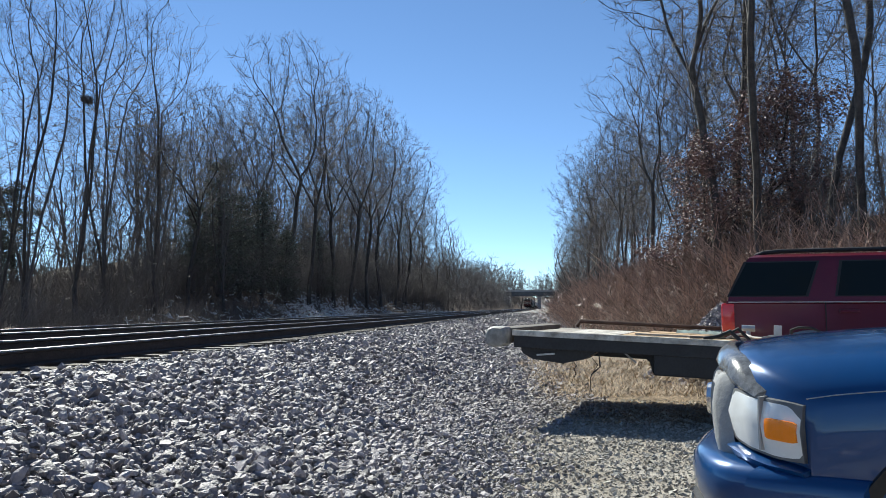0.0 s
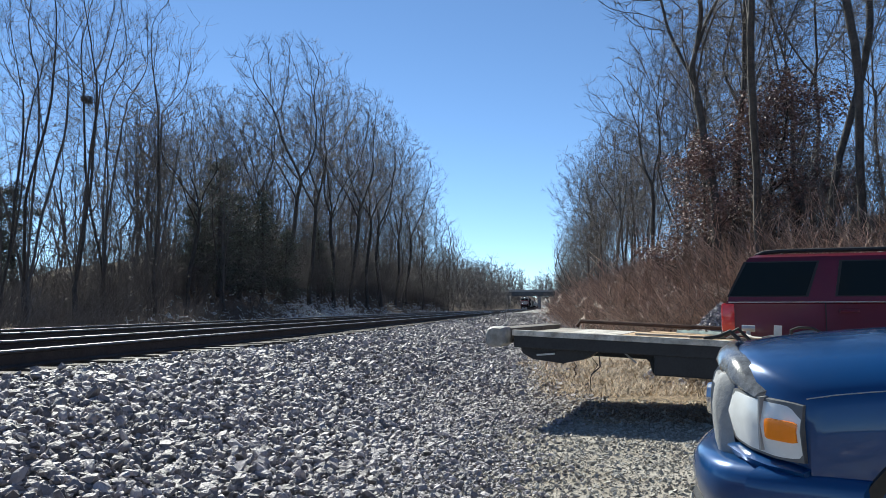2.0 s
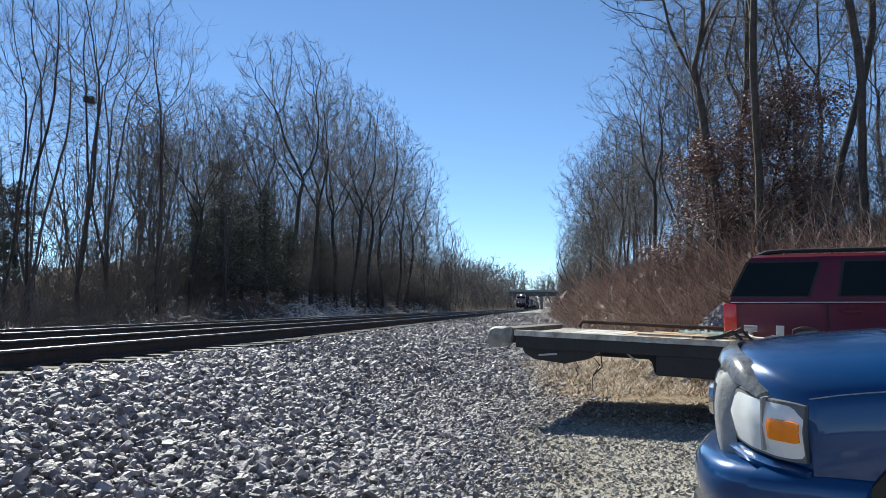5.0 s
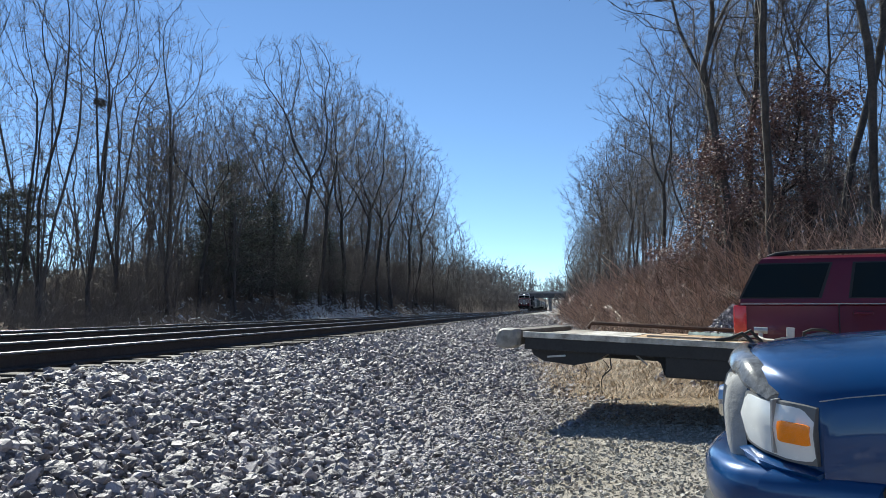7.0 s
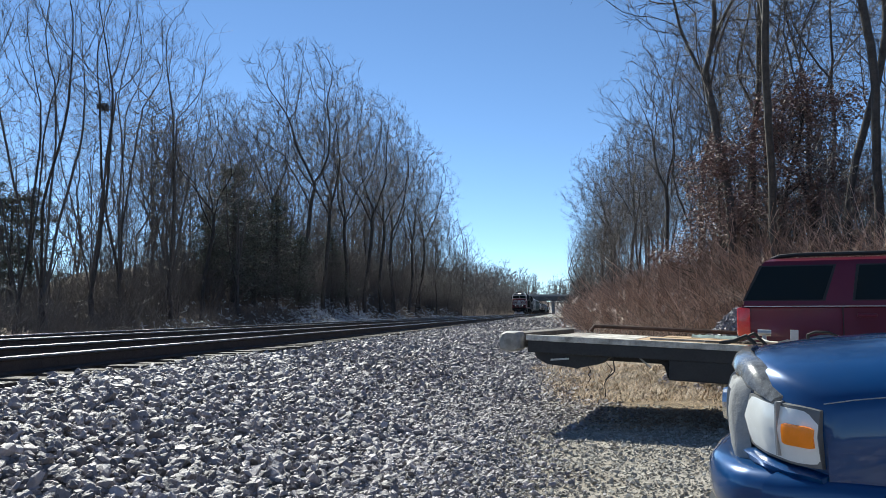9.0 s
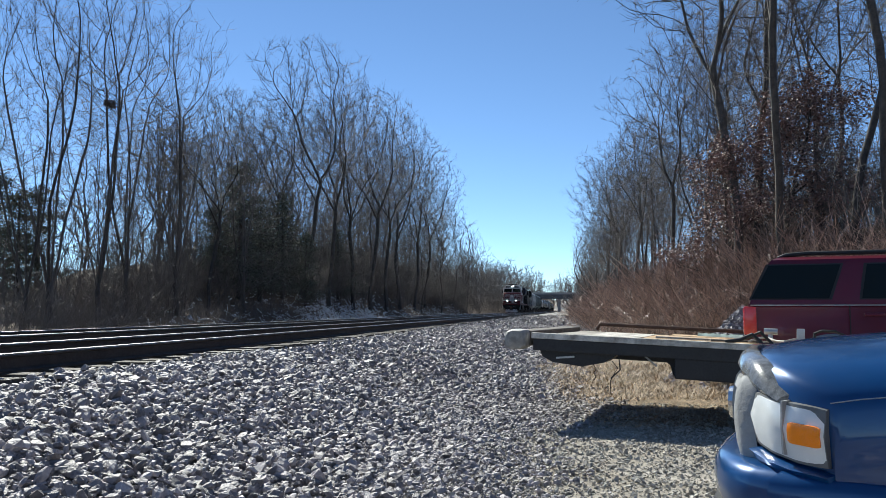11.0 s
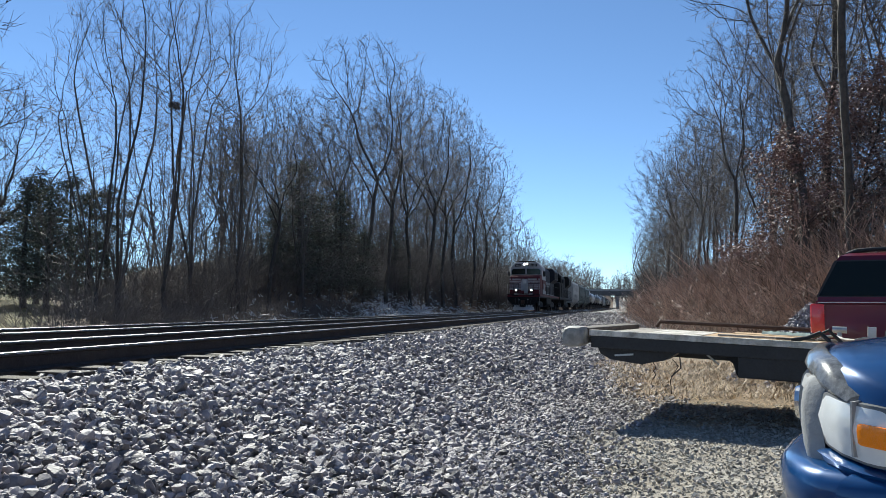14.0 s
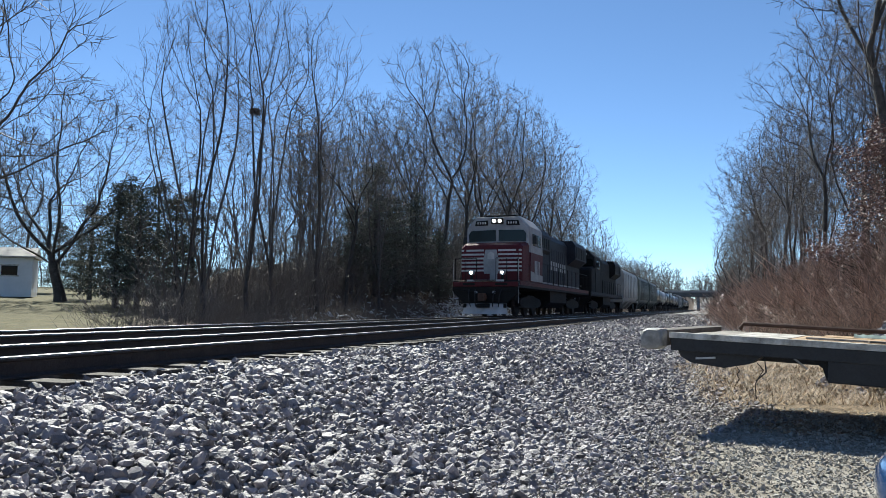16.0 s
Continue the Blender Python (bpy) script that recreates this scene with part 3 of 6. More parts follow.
    while starts:
        k, root = starts.pop()
        pts, rr = ([Vector(P[root])], [R[k]]) if root is not None else ([], [])
        while True:
            pts.append(Vector(P[k]))
            rr.append(float(R[k]))
            nxt = sorted(kids[k], key=lambda q: -R[q])
            starts += [(q, k) for q in nxt[1:]]
            if not nxt:
                break
            k = nxt[0]
        rr[-1] *= 0.6
        big = rr[0]
        if root is None:
            rr = [r * (1.0 + 0.45 * math.exp(-max(p.z, 0) / 0.5)) for p, r in zip(pts, rr)]
        step = 1 if big > 0.02 else 2
        pts, rr = pts[:-1:step] + pts[-1:], rr[:-1:step] + rr[-1:]
        if len(pts) > 1:
            g.tube(pts, rr, 8 if big > 0.08 else 5 if big > 0.035 else 3, "wood" if big > 0.05 or root is None else "twig")
    # the last twigs, from every thin node
    for k in range(1, N):
        if R[k] > f["r0"] * 3.2:
            continue
        d = P[k] - P[par[k]]
        d /= np.linalg.norm(d) + 1e-9
        for q in range(f["last"] if not kids[k] else rng.integers(0, f["last"])):
            e = d * 0.9 + rng.normal(0, 0.48, 3) + np.array([0, 0, 0.22 + f["up"] * 0.6])
            e /= np.linalg.norm(e)
            L = D * rng.uniform(1.2, 3.0)
            m = P[k] + e * L * 0.5
            e2 = e + rng.normal(0, 0.22, 3) + np.array([0, 0, 0.15])
            e2 /= np.linalg.norm(e2)
            g.tube([Vector(P[k]), Vector(m), Vector(m + e2 * L * 0.5)], [f["twig"], f["twig"] * 0.8, f["twig"] * 0.45], 3, "twig")
    return mesh_of(g.sets["wood"], "trunk", M[bark]), mesh_of(g.sets["twig"], "crown", M["twig"]), None


KINDS = {
    "poplar": [crown_tree(21 + i, "poplar") for i in range(3)],
    "crown": [crown_tree(41 + i, "crown") for i in range(4)],
    "oak": [crown_tree(61 + i, "oak") for i in range(2)],
    "slender": [crown_tree(81 + i, "slender") for i in range(4)],
    "pale": [crown_tree(101 + i, "crown", "bark_pale") for i in range(3)],
    "tall": [crown_tree(111 + i, "tall") for i in range(3)],
    "distant": [crown_tree(151 + i, "distant") for i in range(5)],
    "remote": [crown_tree(171 + i, "remote") for i in range(4)],
    "horizon": [crown_tree(191 + i, "horizon") for i in range(4)],
    "thicket": [make_tree(121 + i, "thicket", 3.6, 0.03, 6, levels=2) for i in range(5)],
}
LABELS = {
    "poplar": "tall bare tree with many upright branches", "crown": "tall bare deciduous tree with dark trunk",
    "oak": "broad bare tree with spreading limbs on the lawn", "slender": "slender bare young tree in the woods",
    "pale": "tall bare tree with greyish bark on the bank", "thicket": "tangled bare undergrowth at the wood's edge",
    "tall": "tall straight bare tree with dark trunk on the bank",
    "distant": "bare tree in the woods along the railway",
}


FAR_WOODS = []


def plant(kind, i, x, y, scale=1.0, turn=0.0, group="", z=None):
    wood, twigs, _ = KINDS[kind][i % len(KINDS[kind])]
    shrub = kind == "thicket"
    if y > 125 or y < -5:
        m = pose(x, y, hz(x, y), 0, 0, turn) @ Matrix.Scale(scale, 4)
        wood, twigs, _ = KINDS["remote"][i % 4]
        FAR_WOODS.extend([(wood, m), (twigs, m)])
        return None
    t = thing("shrub" if shrub else "tree", LABELS[kind], "shrub" if shrub else "tree", group=group)
    for nm, me in (("trunk", wood), ("crown", twigs)):
        o = new("stems" if shrub and nm == "trunk" else "twigs" if shrub else nm, me)
        o.parent = t
    t.matrix_basis = pose(x, y, hz(x, y) if z is None else z, 0, 0, turn) @ Matrix.Scale(scale, 4)
    return t


def join_copies(name, spots, material, label, category):
    """One mesh of many copies, for growth that nobody could count."""
    V, F, base = [], [], 0
    cache = {}
    for me, m in spots:
        if me.name not in cache:
            v = np.empty(len(me.vertices) * 3, np.float32)
            me.vertices.foreach_get("co", v)
            f = np.empty(len(me.loops), np.int32)
            me.loops.foreach_get("vertex_index", f)
            cache[me.name] = (v.reshape(-1, 3), f.reshape(-1, 4))
        v, f = cache[me.name]
        a = np.array(m)
        V.append(v @ a[:3, :3].T + a[:3, 3])
        F.append(f + base)
        base += len(v)
    return tagged(new(name, fast_mesh(name, np.concatenate(V), np.concatenate(F), material)), label, category, kind="stuff")


def polar(az, r):
    """A place at a bearing (degrees right of +Y) and range from the eye."""
    return r * math.sin(radians(az)), r * math.cos(radians(az))


def build_woods():
    rng = random.Random(7)
    left, right = "trees on the far side of the tracks", "trees on the near bank"
    # single trees that stand out: kind, variant, bearing, range, scale
    for k, i, az, r, s in (
        ("poplar", 0, -36.2, 29, 0.98), ("poplar", 1, -37.8, 28, 0.82), ("poplar", 2, -33.2, 30, 1.0), ("poplar", 0, -31.4, 33, 1.0),
        ("poplar", 2, -28.2, 35, 1.0), ("crown", 0, -26.2, 36, 0.62), ("poplar", 0, -23.6, 39, 0.70),
        ("crown", 1, -19.4, 50, 1.02), ("crown", 2, -17.6, 52, 0.98), ("crown", 3, -15.8, 57, 0.98), ("crown", 0, -21.8, 47, 0.7),
        ("crown", 2, -14.6, 62, 1.08), ("crown", 0, -13.4, 67, 1.05), ("crown", 1, -12.4, 73, 1.05), ("crown", 3, -11.4, 80, 1.02), ("crown", 2, -10.6, 88, 1.05),
        # lone trees on the lawn
        ("oak", 0, -45.3, 50, 1.12), ("oak", 1, -57.5, 24, 0.95), ("crown", 1, -47.8, 66, 0.75), ("oak", 1, -49.8, 78, 0.95), ("crown", 3, -43.8, 74, 0.7),
    ):
        x, y = polar(az, r)
        plant(k, i, x, y, s, rng.uniform(0, 360), left if az > -43 else "trees on the lawn")
    y = 27.0
    while y < 470:
        far = y > 62
        gap = (3.2 if not far else 4.2) + y * 0.028
        for row, off in enumerate((15.6, 18.6, 24, 31)):
            if row > 1 and (rng.random() < 0.3 or y < 48):
                continue
            x = -off - rng.uniform(-1.0, 1.6)
            k = "distant" if far or row > 1 else "slender"
            s = rng.uniform(0.75, 1.05) * (0.62 if row == 0 else 1.0) * (0.62 if not far else 1.0) * (1 - 0.28 * smooth(110, 160, y))
            plant(k, rng.randrange(5), x, y + rng.uniform(-1, 1), float(s), rng.uniform(0, 360), left)
        y += gap
    for k in range(150):
        # woods behind the bridge and along the line towards it
        if k < 80:
            x, y, sc = -70 + 1.75 * k + rng.uniform(-1, 1), 400 + rng.uniform(-25, 60), rng.uniform(1.05, 1.5)
            if -14 < x < 0:
                y, sc = 730 + rng.uniform(-5, 20), rng.uniform(1.3, 1.8)
        elif k < 122:
            x, y, sc = -15.5 - rng.uniform(0, 9), rng.uniform(170, 330), rng.uniform(0.28, 0.55)
        else:
            x, y, sc = 3.5 + rng.uniform(0, 9), rng.uniform(120, 330), rng.uniform(0.25, 0.5)
        m = pose(x, y, hz(x, y), 0, 0, rng.uniform(0, 360)) @ Matrix.Scale(sc, 4)
        kk = KINDS["horizon"][k % 4]
        FAR_WOODS.extend([(kk[0], m), (kk[1], m)])
    spots = []
    for k in range(70):
        # the far edge of the lawn
        x, y = polar(rng.uniform(-66, -38), rng.uniform(92, 135))
        kk = KINDS["remote"][k % 4] if k < 34 else KINDS["thicket"][k % 5]
        m = pose(x, y, hz(x, y), 0, 0, rng.uniform(0, 360)) @ Matrix.Scale(rng.uniform(0.5, 0.75) if k < 34 else rng.uniform(1.2, 2.0), 4)
        FAR_WOODS.extend([(kk[0], m), (kk[1], m)])
    for k in range(130):
        y, x = rng.uniform(34, 130), -rng.uniform(22, 42)
        if y < -1.19 * x + 9:
            continue
        m = pose(x, y, hz(x, y), 0, 0, rng.uniform(0, 360)) @ Matrix.Scale(rng.uniform(0.4, 0.75), 4)
        kk = KINDS["remote"][k % 4]
        FAR_WOODS.extend([(kk[0], m), (kk[1], m)])
    for k in range(90):
        y = 26 + 1.9 * k
        x = -rng.uniform(20, 30)
        if y < -1.19 * x + 6:
            continue
        m = pose(x, y, hz(x, y), 0, 0, rng.uniform(0, 360)) @ Matrix.Scale(rng.uniform(1.3, 2.0), 4)
        kk = KINDS["thicket"][rng.randrange(5)]
        spots += [(kk[0], m), (kk[1], m)]
    y = 19.0
    while y < 325:
        for off in ((16.2, 17.8, 20.0) if y < 95 else (14.6, 16.6, 19.5)):
            x = -off + rng.uniform(-1, 0.6)
            if y < 24 and off > 17:
                continue
            s = rng.uniform(0.65, 1.0) * (1 + 0.3 * (off > 18)) * (0.5 if y < 24 else 1)
            if off > 17 and y > 110:
                continue
            yy = y + rng.uniform(-0.8, 0.8)
            m = pose(x, yy, hz(x, yy), 0, 0, rng.uniform(0, 360)) @ Matrix.Scale(s * (1 + 0.25 * (y > 100)), 4)
            k = KINDS["thicket"][rng.randrange(5)]
            spots += [(k[0], m), (k[1], m)]
        y += 1.6 + y * 0.024
    join_copies("undergrowth", spots, M["twig"], "tangled bare undergrowth at the wood's edge", "undergrowth")
    # the bank on the near side
    for k, i, az, r, s in (
        ("pale", 0, 11.8, 25, 0.95), ("tall", 1, 13.1, 26, 0.95), ("tall", 0, 14.4, 23, 1.0), ("tall", 2, 19.1, 23, 1.0), ("tall", 1, 20.8, 22, 1.05),
        ("pale", 1, 10.0, 33, 0.7), ("pale", 2, 7.2, 40, 0.74), ("pale", 1, 25.5, 27, 0.8), ("crown", 1, 28.5, 25, 0.85), ("slender", 1, 17.0, 27, 1.3), ("slender", 2, 9.0, 29, 0.85),
        ("pale", 0, 4.9, 50, 0.7), ("pale", 2, 3.4, 60, 0.76), ("crown", 3, 2.7, 72, 0.8), ("slender", 0, 11.5, 28, 0.8), ("slender", 3, 14.4, 30, 1.3),
    ):
        x, y = polar(az, r)
        plant(k, i, x, y, s, rng.uniform(0, 360), right)
    y = 32.0
    while y < 470:
        gap = 3.4 + y * 0.03
        for row, off in enumerate((2.6, 6.0, 11, 17)):
            if row > 1 and rng.random() < 0.3:
                continue
            k = "slender" if y < 55 and row < 2 else "distant"
            s = rng.uniform(0.72, 1.0) * (0.55 if row == 0 else 0.95) * (1 - 0.2 * smooth(130, 200, y))
            plant(k, rng.randrange(5), off + rng.uniform(-0.8, 1.2), y + rng.uniform(-1, 1), float(s), rng.uniform(0, 360), right)
        y += gap
    spots = []
    for k in range(70):
        y = rng.uniform(14, 45)
        foot = 1.3 + 5.0 * (1 - float(smooth(13, 26, y)))
        x = foot + rng.uniform(5.0, 11)
        m = pose(x, y, hz(x, y), 0, 0, rng.uniform(0, 360)) @ Matrix.Scale(rng.uniform(0.7, 1.1), 4)
        kk = KINDS["thicket"][rng.randrange(5)]
        spots += [(kk[0], m), (kk[1], m)]
    join_copies("thicket", spots, M["twig"], "dark bare thicket high on the near bank", "undergrowth")
    # unseen trees added on the rise behind the eye, to darken fill and reflections
    for k in range(32):
        plant("distant", k, -4 + 1.6 * k + rng.uniform(-1, 1), -rng.uniform(13, 34), rng.uniform(0.6, 0.95), rng.uniform(0, 360))
    join_copies("woods", FAR_WOODS, M["twig"], "bare woods lining the railway in the distance", "woods")


build_woods()


# ---- bank brush, leafy tree, conifers ----
def brush_mesh(seed, n, tall, wide, material, r=0.006):
    g = Limbs(seed)
    rng = g.rng
    for i in range(n):
        p = Vector((rng.gauss(0, wide * 0.35), rng.gauss(0, wide * 0.35), -0.15))
        d = Vector((p.x * 0.3 + rng.gauss(0, 0.38), p.y * 0.3 + rng.gauss(0, 0.38), 1)).normalized()
        L = tall * rng.uniform(0.45, 1.0)
        pts, q = [p], p
        for k in range(3):
            d = (d + Vector((rng.gauss(0, 0.3), rng.gauss(0, 0.3), -0.06))).normalized()
            q = q + d * L / 3
            pts.append(q)
        g.tube(pts, [r, r * 0.85, r * 0.65, r * 0.35], 3, "twig")
        for k in range(3):
            b = pts[1].lerp(pts[3], rng.uniform(0.1, 0.8))
            e = (d + Vector((rng.gauss(0, 0.6), rng.gauss(0, 0.6), 0.1))).normalized()
            g.tube([b, b + e * L * rng.uniform(0.15, 0.35)], [r * 0.6, r * 0.3], 3, "twig")
    return mesh_of(g.sets["twig"], "stems", M[material])


BRUSH = [brush_mesh(200 + i, 74, 2.3, 1.6, "brush", 0.0088) for i in range(5)]
BRUSH_FAR = [brush_mesh(210 + i, 48, 2.2, 1.6, "brush", 0.010) for i in range(4)]
SHRUBS = [brush_mesh(230 + i, 26, 2.2, 1.0, "brush_dark", 0.009) for i in range(4)]
BRUSH_DARK = [brush_mesh(220 + i, 90, 2.2, 1.7, "brush_dark", 0.008) for i in range(3)]


def build_brush():
    rng = random.Random(31)
    spots = []
    y = 13.5
    while y < 130:
        foot = 1.3 + 5.0 * (1 - float(smooth(13, 26, y))) + 9 * (1 - float(smooth(8, 14, y)))
        v = 0.3
        while v < (5.4 if y < 34 else 5.5):
            x = foot + v + rng.uniform(-0.4, 0.4)
            if x < 17:
                s = rng.uniform(0.8, 1.12) * (0.72 if v < 0.8 else 1)
                kk = rng.choice(BRUSH if y < 31 else BRUSH_FAR)
                spots.append((kk, pose(x, y + rng.uniform(-0.4, 0.4), hz(x, y) - 0.05, 0, 0, rng.uniform(0, 360)) @ Matrix.Diagonal((s * 1.2, s * 1.2, s * (1.08 + 0.15 * min(1, v / 3)), 1))))
            v += 0.85 + y * 0.014
        y += 0.8 + y * 0.02
    join_copies("brush", spots, M["brush"], "dense reddish brown leafless brush on the bank", "brush")
    # low scrub at the edge of the lawn and under the far trees
    for az, r, s in ((-42.6, 20.4, 0.75), (-41.4, 20.8, 0.9), (-40.3, 21.5, 0.95), (-39.2, 21.6, 1.0), (-38.0, 22.5, 1.0), (-37.2, 23.2, 1.1), (-36.3, 23.5, 1.1), (-35.4, 24.5, 0.8), (-34.4, 25, 0.7), (-33, 26, 0.8), (-31, 27, 0.65), (-29.5, 28, 0.8), (-27.8, 30, 0.75),
                     (-26, 33, 0.8), (-24, 35, 0.75), (-22.5, 38, 0.8), (-21, 41, 0.85)):
        x, y = polar(az, r)
        o = new("shrub", rng.choice(SHRUBS if az < -36 else BRUSH_DARK))
        o.matrix_basis = pose(x, y, hz(x, y), 0, 0, rng.uniform(0, 360)) @ Matrix.Scale(s, 4)
        tagged(o, "low bare brown shrub beside the track", "shrub", "scrub beside the far track")
    scrub = []
    for i in range(190):
        y = 27 + 100 * rng.random() ** 1.5
        x = -rng.uniform(16.8, 22)
        scrub.append((rng.choice(BRUSH_DARK), pose(x, y, hz(x, y), 0, 0, rng.uniform(0, 360)) @ Matrix.Scale(rng.uniform(0.8, 1.35) * (1.0 + 0.5 * float(smooth(40, 70, y))), 4)))
    join_copies("scrub", scrub, M["brush_dark"], "low bare brown scrub under the far trees", "scrub")


build_brush()


def leaf_cards(points, size, seed, droop=0.5):
    rng = np.random.default_rng(seed)
    P = np.asarray(points)
    n = len(P)
    a = rng.normal(0, 1, (n, 3))
    a[:, 2] -= droop
    a /= np.linalg.norm(a, axis=1)[:, None]
    b = np.cross(a, rng.normal(0, 1, (n, 3)))
    b /= np.linalg.norm(b, axis=1)[:, None]
    c = np.cross(a, b)
    s = size * rng.uniform(0.6, 1.3, n)[:, None]
    V = np.stack([P, P + a * s * 0.5 + b * s * 0.3 + c * s * 0.08, P + a * s, P + a * s * 0.5 - b * s * 0.3 + c * s * 0.08], 1).reshape(-1, 3)
    F = np.arange(n * 4).reshape(n, 4)
    return V, F


def leafy_tree():
    """A tree that has kept its dead brown leaves."""
    x, y = polar(12.4, 25.5)
    for k, (dx, dy, s) in enumerate(((-0.9, 0, 0.76), (0.7, 0.7, 0.88), (2.1, 0.2, 0.76))):
        wood, twigs, tips = make_tree(301 + k, "beech", 6.0, 0.09, 1, target=6.6)
        t = thing("tree", "small tree holding dead brown leaves", "tree", group="trees on the near bank")
        for nm, me in (("trunk", wood), ("crown", twigs)):
            o = new(nm, me)
            o.parent = t
        rng = np.random.default_rng(9 + k)
        tp = np.array([v[:] for v in tips])
        tp = tp[tp[:, 2] > 1.9]
        tp = np.repeat(tp, 14, 0) + rng.normal(0, 0.18, (len(tp) * 14, 3))
        V, F = leaf_cards(tp, 0.095, 4 + k)
        o = new("leaves", fast_mesh("leaves", V, F, M["leaf_brown"]))
        o.parent = t
        o["label"] = "dead brown leaves"
        t.matrix_basis = pose(x + 0.5 + dx, y + dy, hz(x + dx, y + dy), 0, 0, 40 * k) @ Matrix.Diagonal((s * 1.35, s * 1.35, s, 1))


leafy_tree()


def conifer_mesh(seed, tall, wide):
    rng = np.random.default_rng(seed)
    g = Limbs(seed)
    g.tube([Vector((0, 0, -0.3)), Vector((0.05, 0, tall * 0.5)), Vector((0, 0.05, tall * 0.96))], [0.14, 0.09, 0.02], 7, "wood")
    pts = []
    for i in range(110):
        f = rng.uniform(0.06, 0.99)
        az = rng.uniform(0, 6.283)
        L = wide * (1 - f) ** 0.65 * rng.uniform(0.5, 1.1) + 0.15
        z0 = tall * f
        d = np.array([math.cos(az), math.sin(az), rng.uniform(0.0, 0.45)])
        base = np.array([0, 0, z0])
        g.tube([Vector(base), Vector(base + d * L)], [0.02, 0.006], 3, "wood")
        m = int(20 + 52 * L)
        u = rng.uniform(0.2, 1.05, m)[:, None]
        pts.append(base + d * L * u + rng.normal(0, 0.11 + 0.05 * L, (m, 3)) * np.array([1, 1, 0.6]))
    V, F = leaf_cards(np.concatenate(pts), 0.10, seed, -0.3)
    return mesh_of(g.sets["wood"], "trunk", M["bark"]), fast_mesh("foliage", V, F, M["needles"])


CONIFERS = [conifer_mesh(400 + i, 6.5, 1.9) for i in range(3)]


def build_conifers():
    rng = random.Random(77)
    for az, r, s in ((-24.0, 41, 1.1), (-22.6, 43, 0.85), (-21.0, 46, 0.95), (-25.8, 40, 0.7), (-17.0, 56, 0.8), (-19.3, 48, 0.7),
                     (-42.0, 45, 1.05), (-40.6, 42, 0.95), (-39.4, 46, 1.1), (-41.2, 50, 1.2), (-38.2, 40, 0.9), (-43.6, 56, 1.0), (-37.0, 44, 1.0), (-45.5, 70, 0.9), (-44.2, 72, 0.8)):
        x, y = polar(az, r)
        wood, leaf = CONIFERS[rng.randrange(3)]
        t = thing("conifer", "dark green evergreen tree among bare trees", "tree", group="evergreen trees")
        for nm, me in (("trunk", wood), ("foliage", leaf)):
            o = new(nm, me)
            o.parent = t
        t.matrix_basis = pose(x, y, hz(x, y), 0, 0, rng.uniform(0, 360)) @ Matrix.Diagonal((s * 1.2, s * 1.2, s, 1))


build_conifers()


def build_nest():
    x, y = polar(-33.0, 30)
    g = Limbs(5)
    for i in range(170):
        a = g.rng.uniform(0, 6.283)
        p = Vector((math.cos(a) * 0.2, math.sin(a) * 0.2, g.rng.gauss(0, 0.10)))
        d = Vector((-math.sin(a) + g.rng.gauss(0, 0.5), math.cos(a) + g.rng.gauss(0, 0.5), g.rng.gauss(0, 0.4))).normalized()
        g.tube([p - d * 0.2, p + d * 0.2], [0.012, 0.006], 3, "twig")
    o = new("bird_nest", mesh_of(g.sets["twig"], "bird_nest", M["twig"]))
    o.matrix_basis = pose(x, y, 8.7) @ Matrix.Scale(0.72, 4)
    tagged(o, "dark bird nest of twigs high in a tree", "nest")


build_nest()


# ---- bridge and shed ----
def build_bridge():
    y = 332
    t = thing("road_bridge", "dark road bridge over the railway", "bridge")
    part("deck", box(B(), -26, 16, y, y + 9, 6.9, 8.1), M["concrete_dark"], t)
    part("girder", box(B(), -26, 16, y - 0.3, y, 6.2, 7.6), M["concrete_dark"], t)
    for yy in (y - 0.1, y + 8.8):
        part("parapet", box(B(), -26, 16, yy, yy + 0.3, 8.1, 9.0, 0.03), M["concrete"], t)
    for yy in (y + 1.5, y + 4.5, y + 7.5):
        part("pier", box(B(), -4.5, -3.3, yy - 0.6, yy + 0.6, -0.5, 6.9, 0.08), M["concrete"], t, "pale concrete pier")
    part("pier_cap", box(B(), -5.2, -2.6, y + 0.3, y + 8.7, 6.1, 6.9, 0.05), M["concrete_dark"], t)
    for x0, x1 in ((-27, -16.5), (6, 17)):
        part("abutment", box(B(), x0, x1, y - 0.2, y + 9.2, -0.5, 6.9), M["concrete"], t)


build_bridge()


def build_shed():
    x, y = polar(-48.9, 57)
    t = thing("shed", "white garden shed with grey roof on the lawn", "shed", pose(x, y, hz(x, y) - 0.1, 0, 0, 40))
    wall = part("wall", box(B(), -2.4, 2.0, -1.5, 1.5, 0, 2.5), M["siding"], t, "white painted siding")
    for k in range(12):
        part("siding_board", prism(B(), [(-1.5, 0.1 + 0.2 * k), (-1.525, 0.1 + 0.2 * k), (-1.508, 0.29 + 0.2 * k), (-1.5, 0.29 + 0.2 * k)], "x", -2.4, 2.0), M["siding"], wall)
    part("corner_trim", box(B(), 1.92, 2.03, -1.54, -1.44, 0, 2.48), M["siding"], wall)
    part("roof", prism(B(), [(-1.8, 2.45), (1.8, 2.45), (1.8, 2.55), (0, 3.2), (-1.8, 2.55)], "x", -2.6, 2.2), M["concrete"], t, "grey shingle roof")
    w = part("window", box(B(), 0.3, 1.2, -1.53, -1.48, 1.35, 1.95), M["glass_dark"], t)
    part("window_sill", box(B(), 0.22, 1.28, -1.545, -1.5, 1.27, 1.35), M["board_white"], w)
    part("window_frame", box(B(), 0.22, 1.28, -1.545, -1.5, 1.95, 2.03), M["board_white"], w)


build_shed()


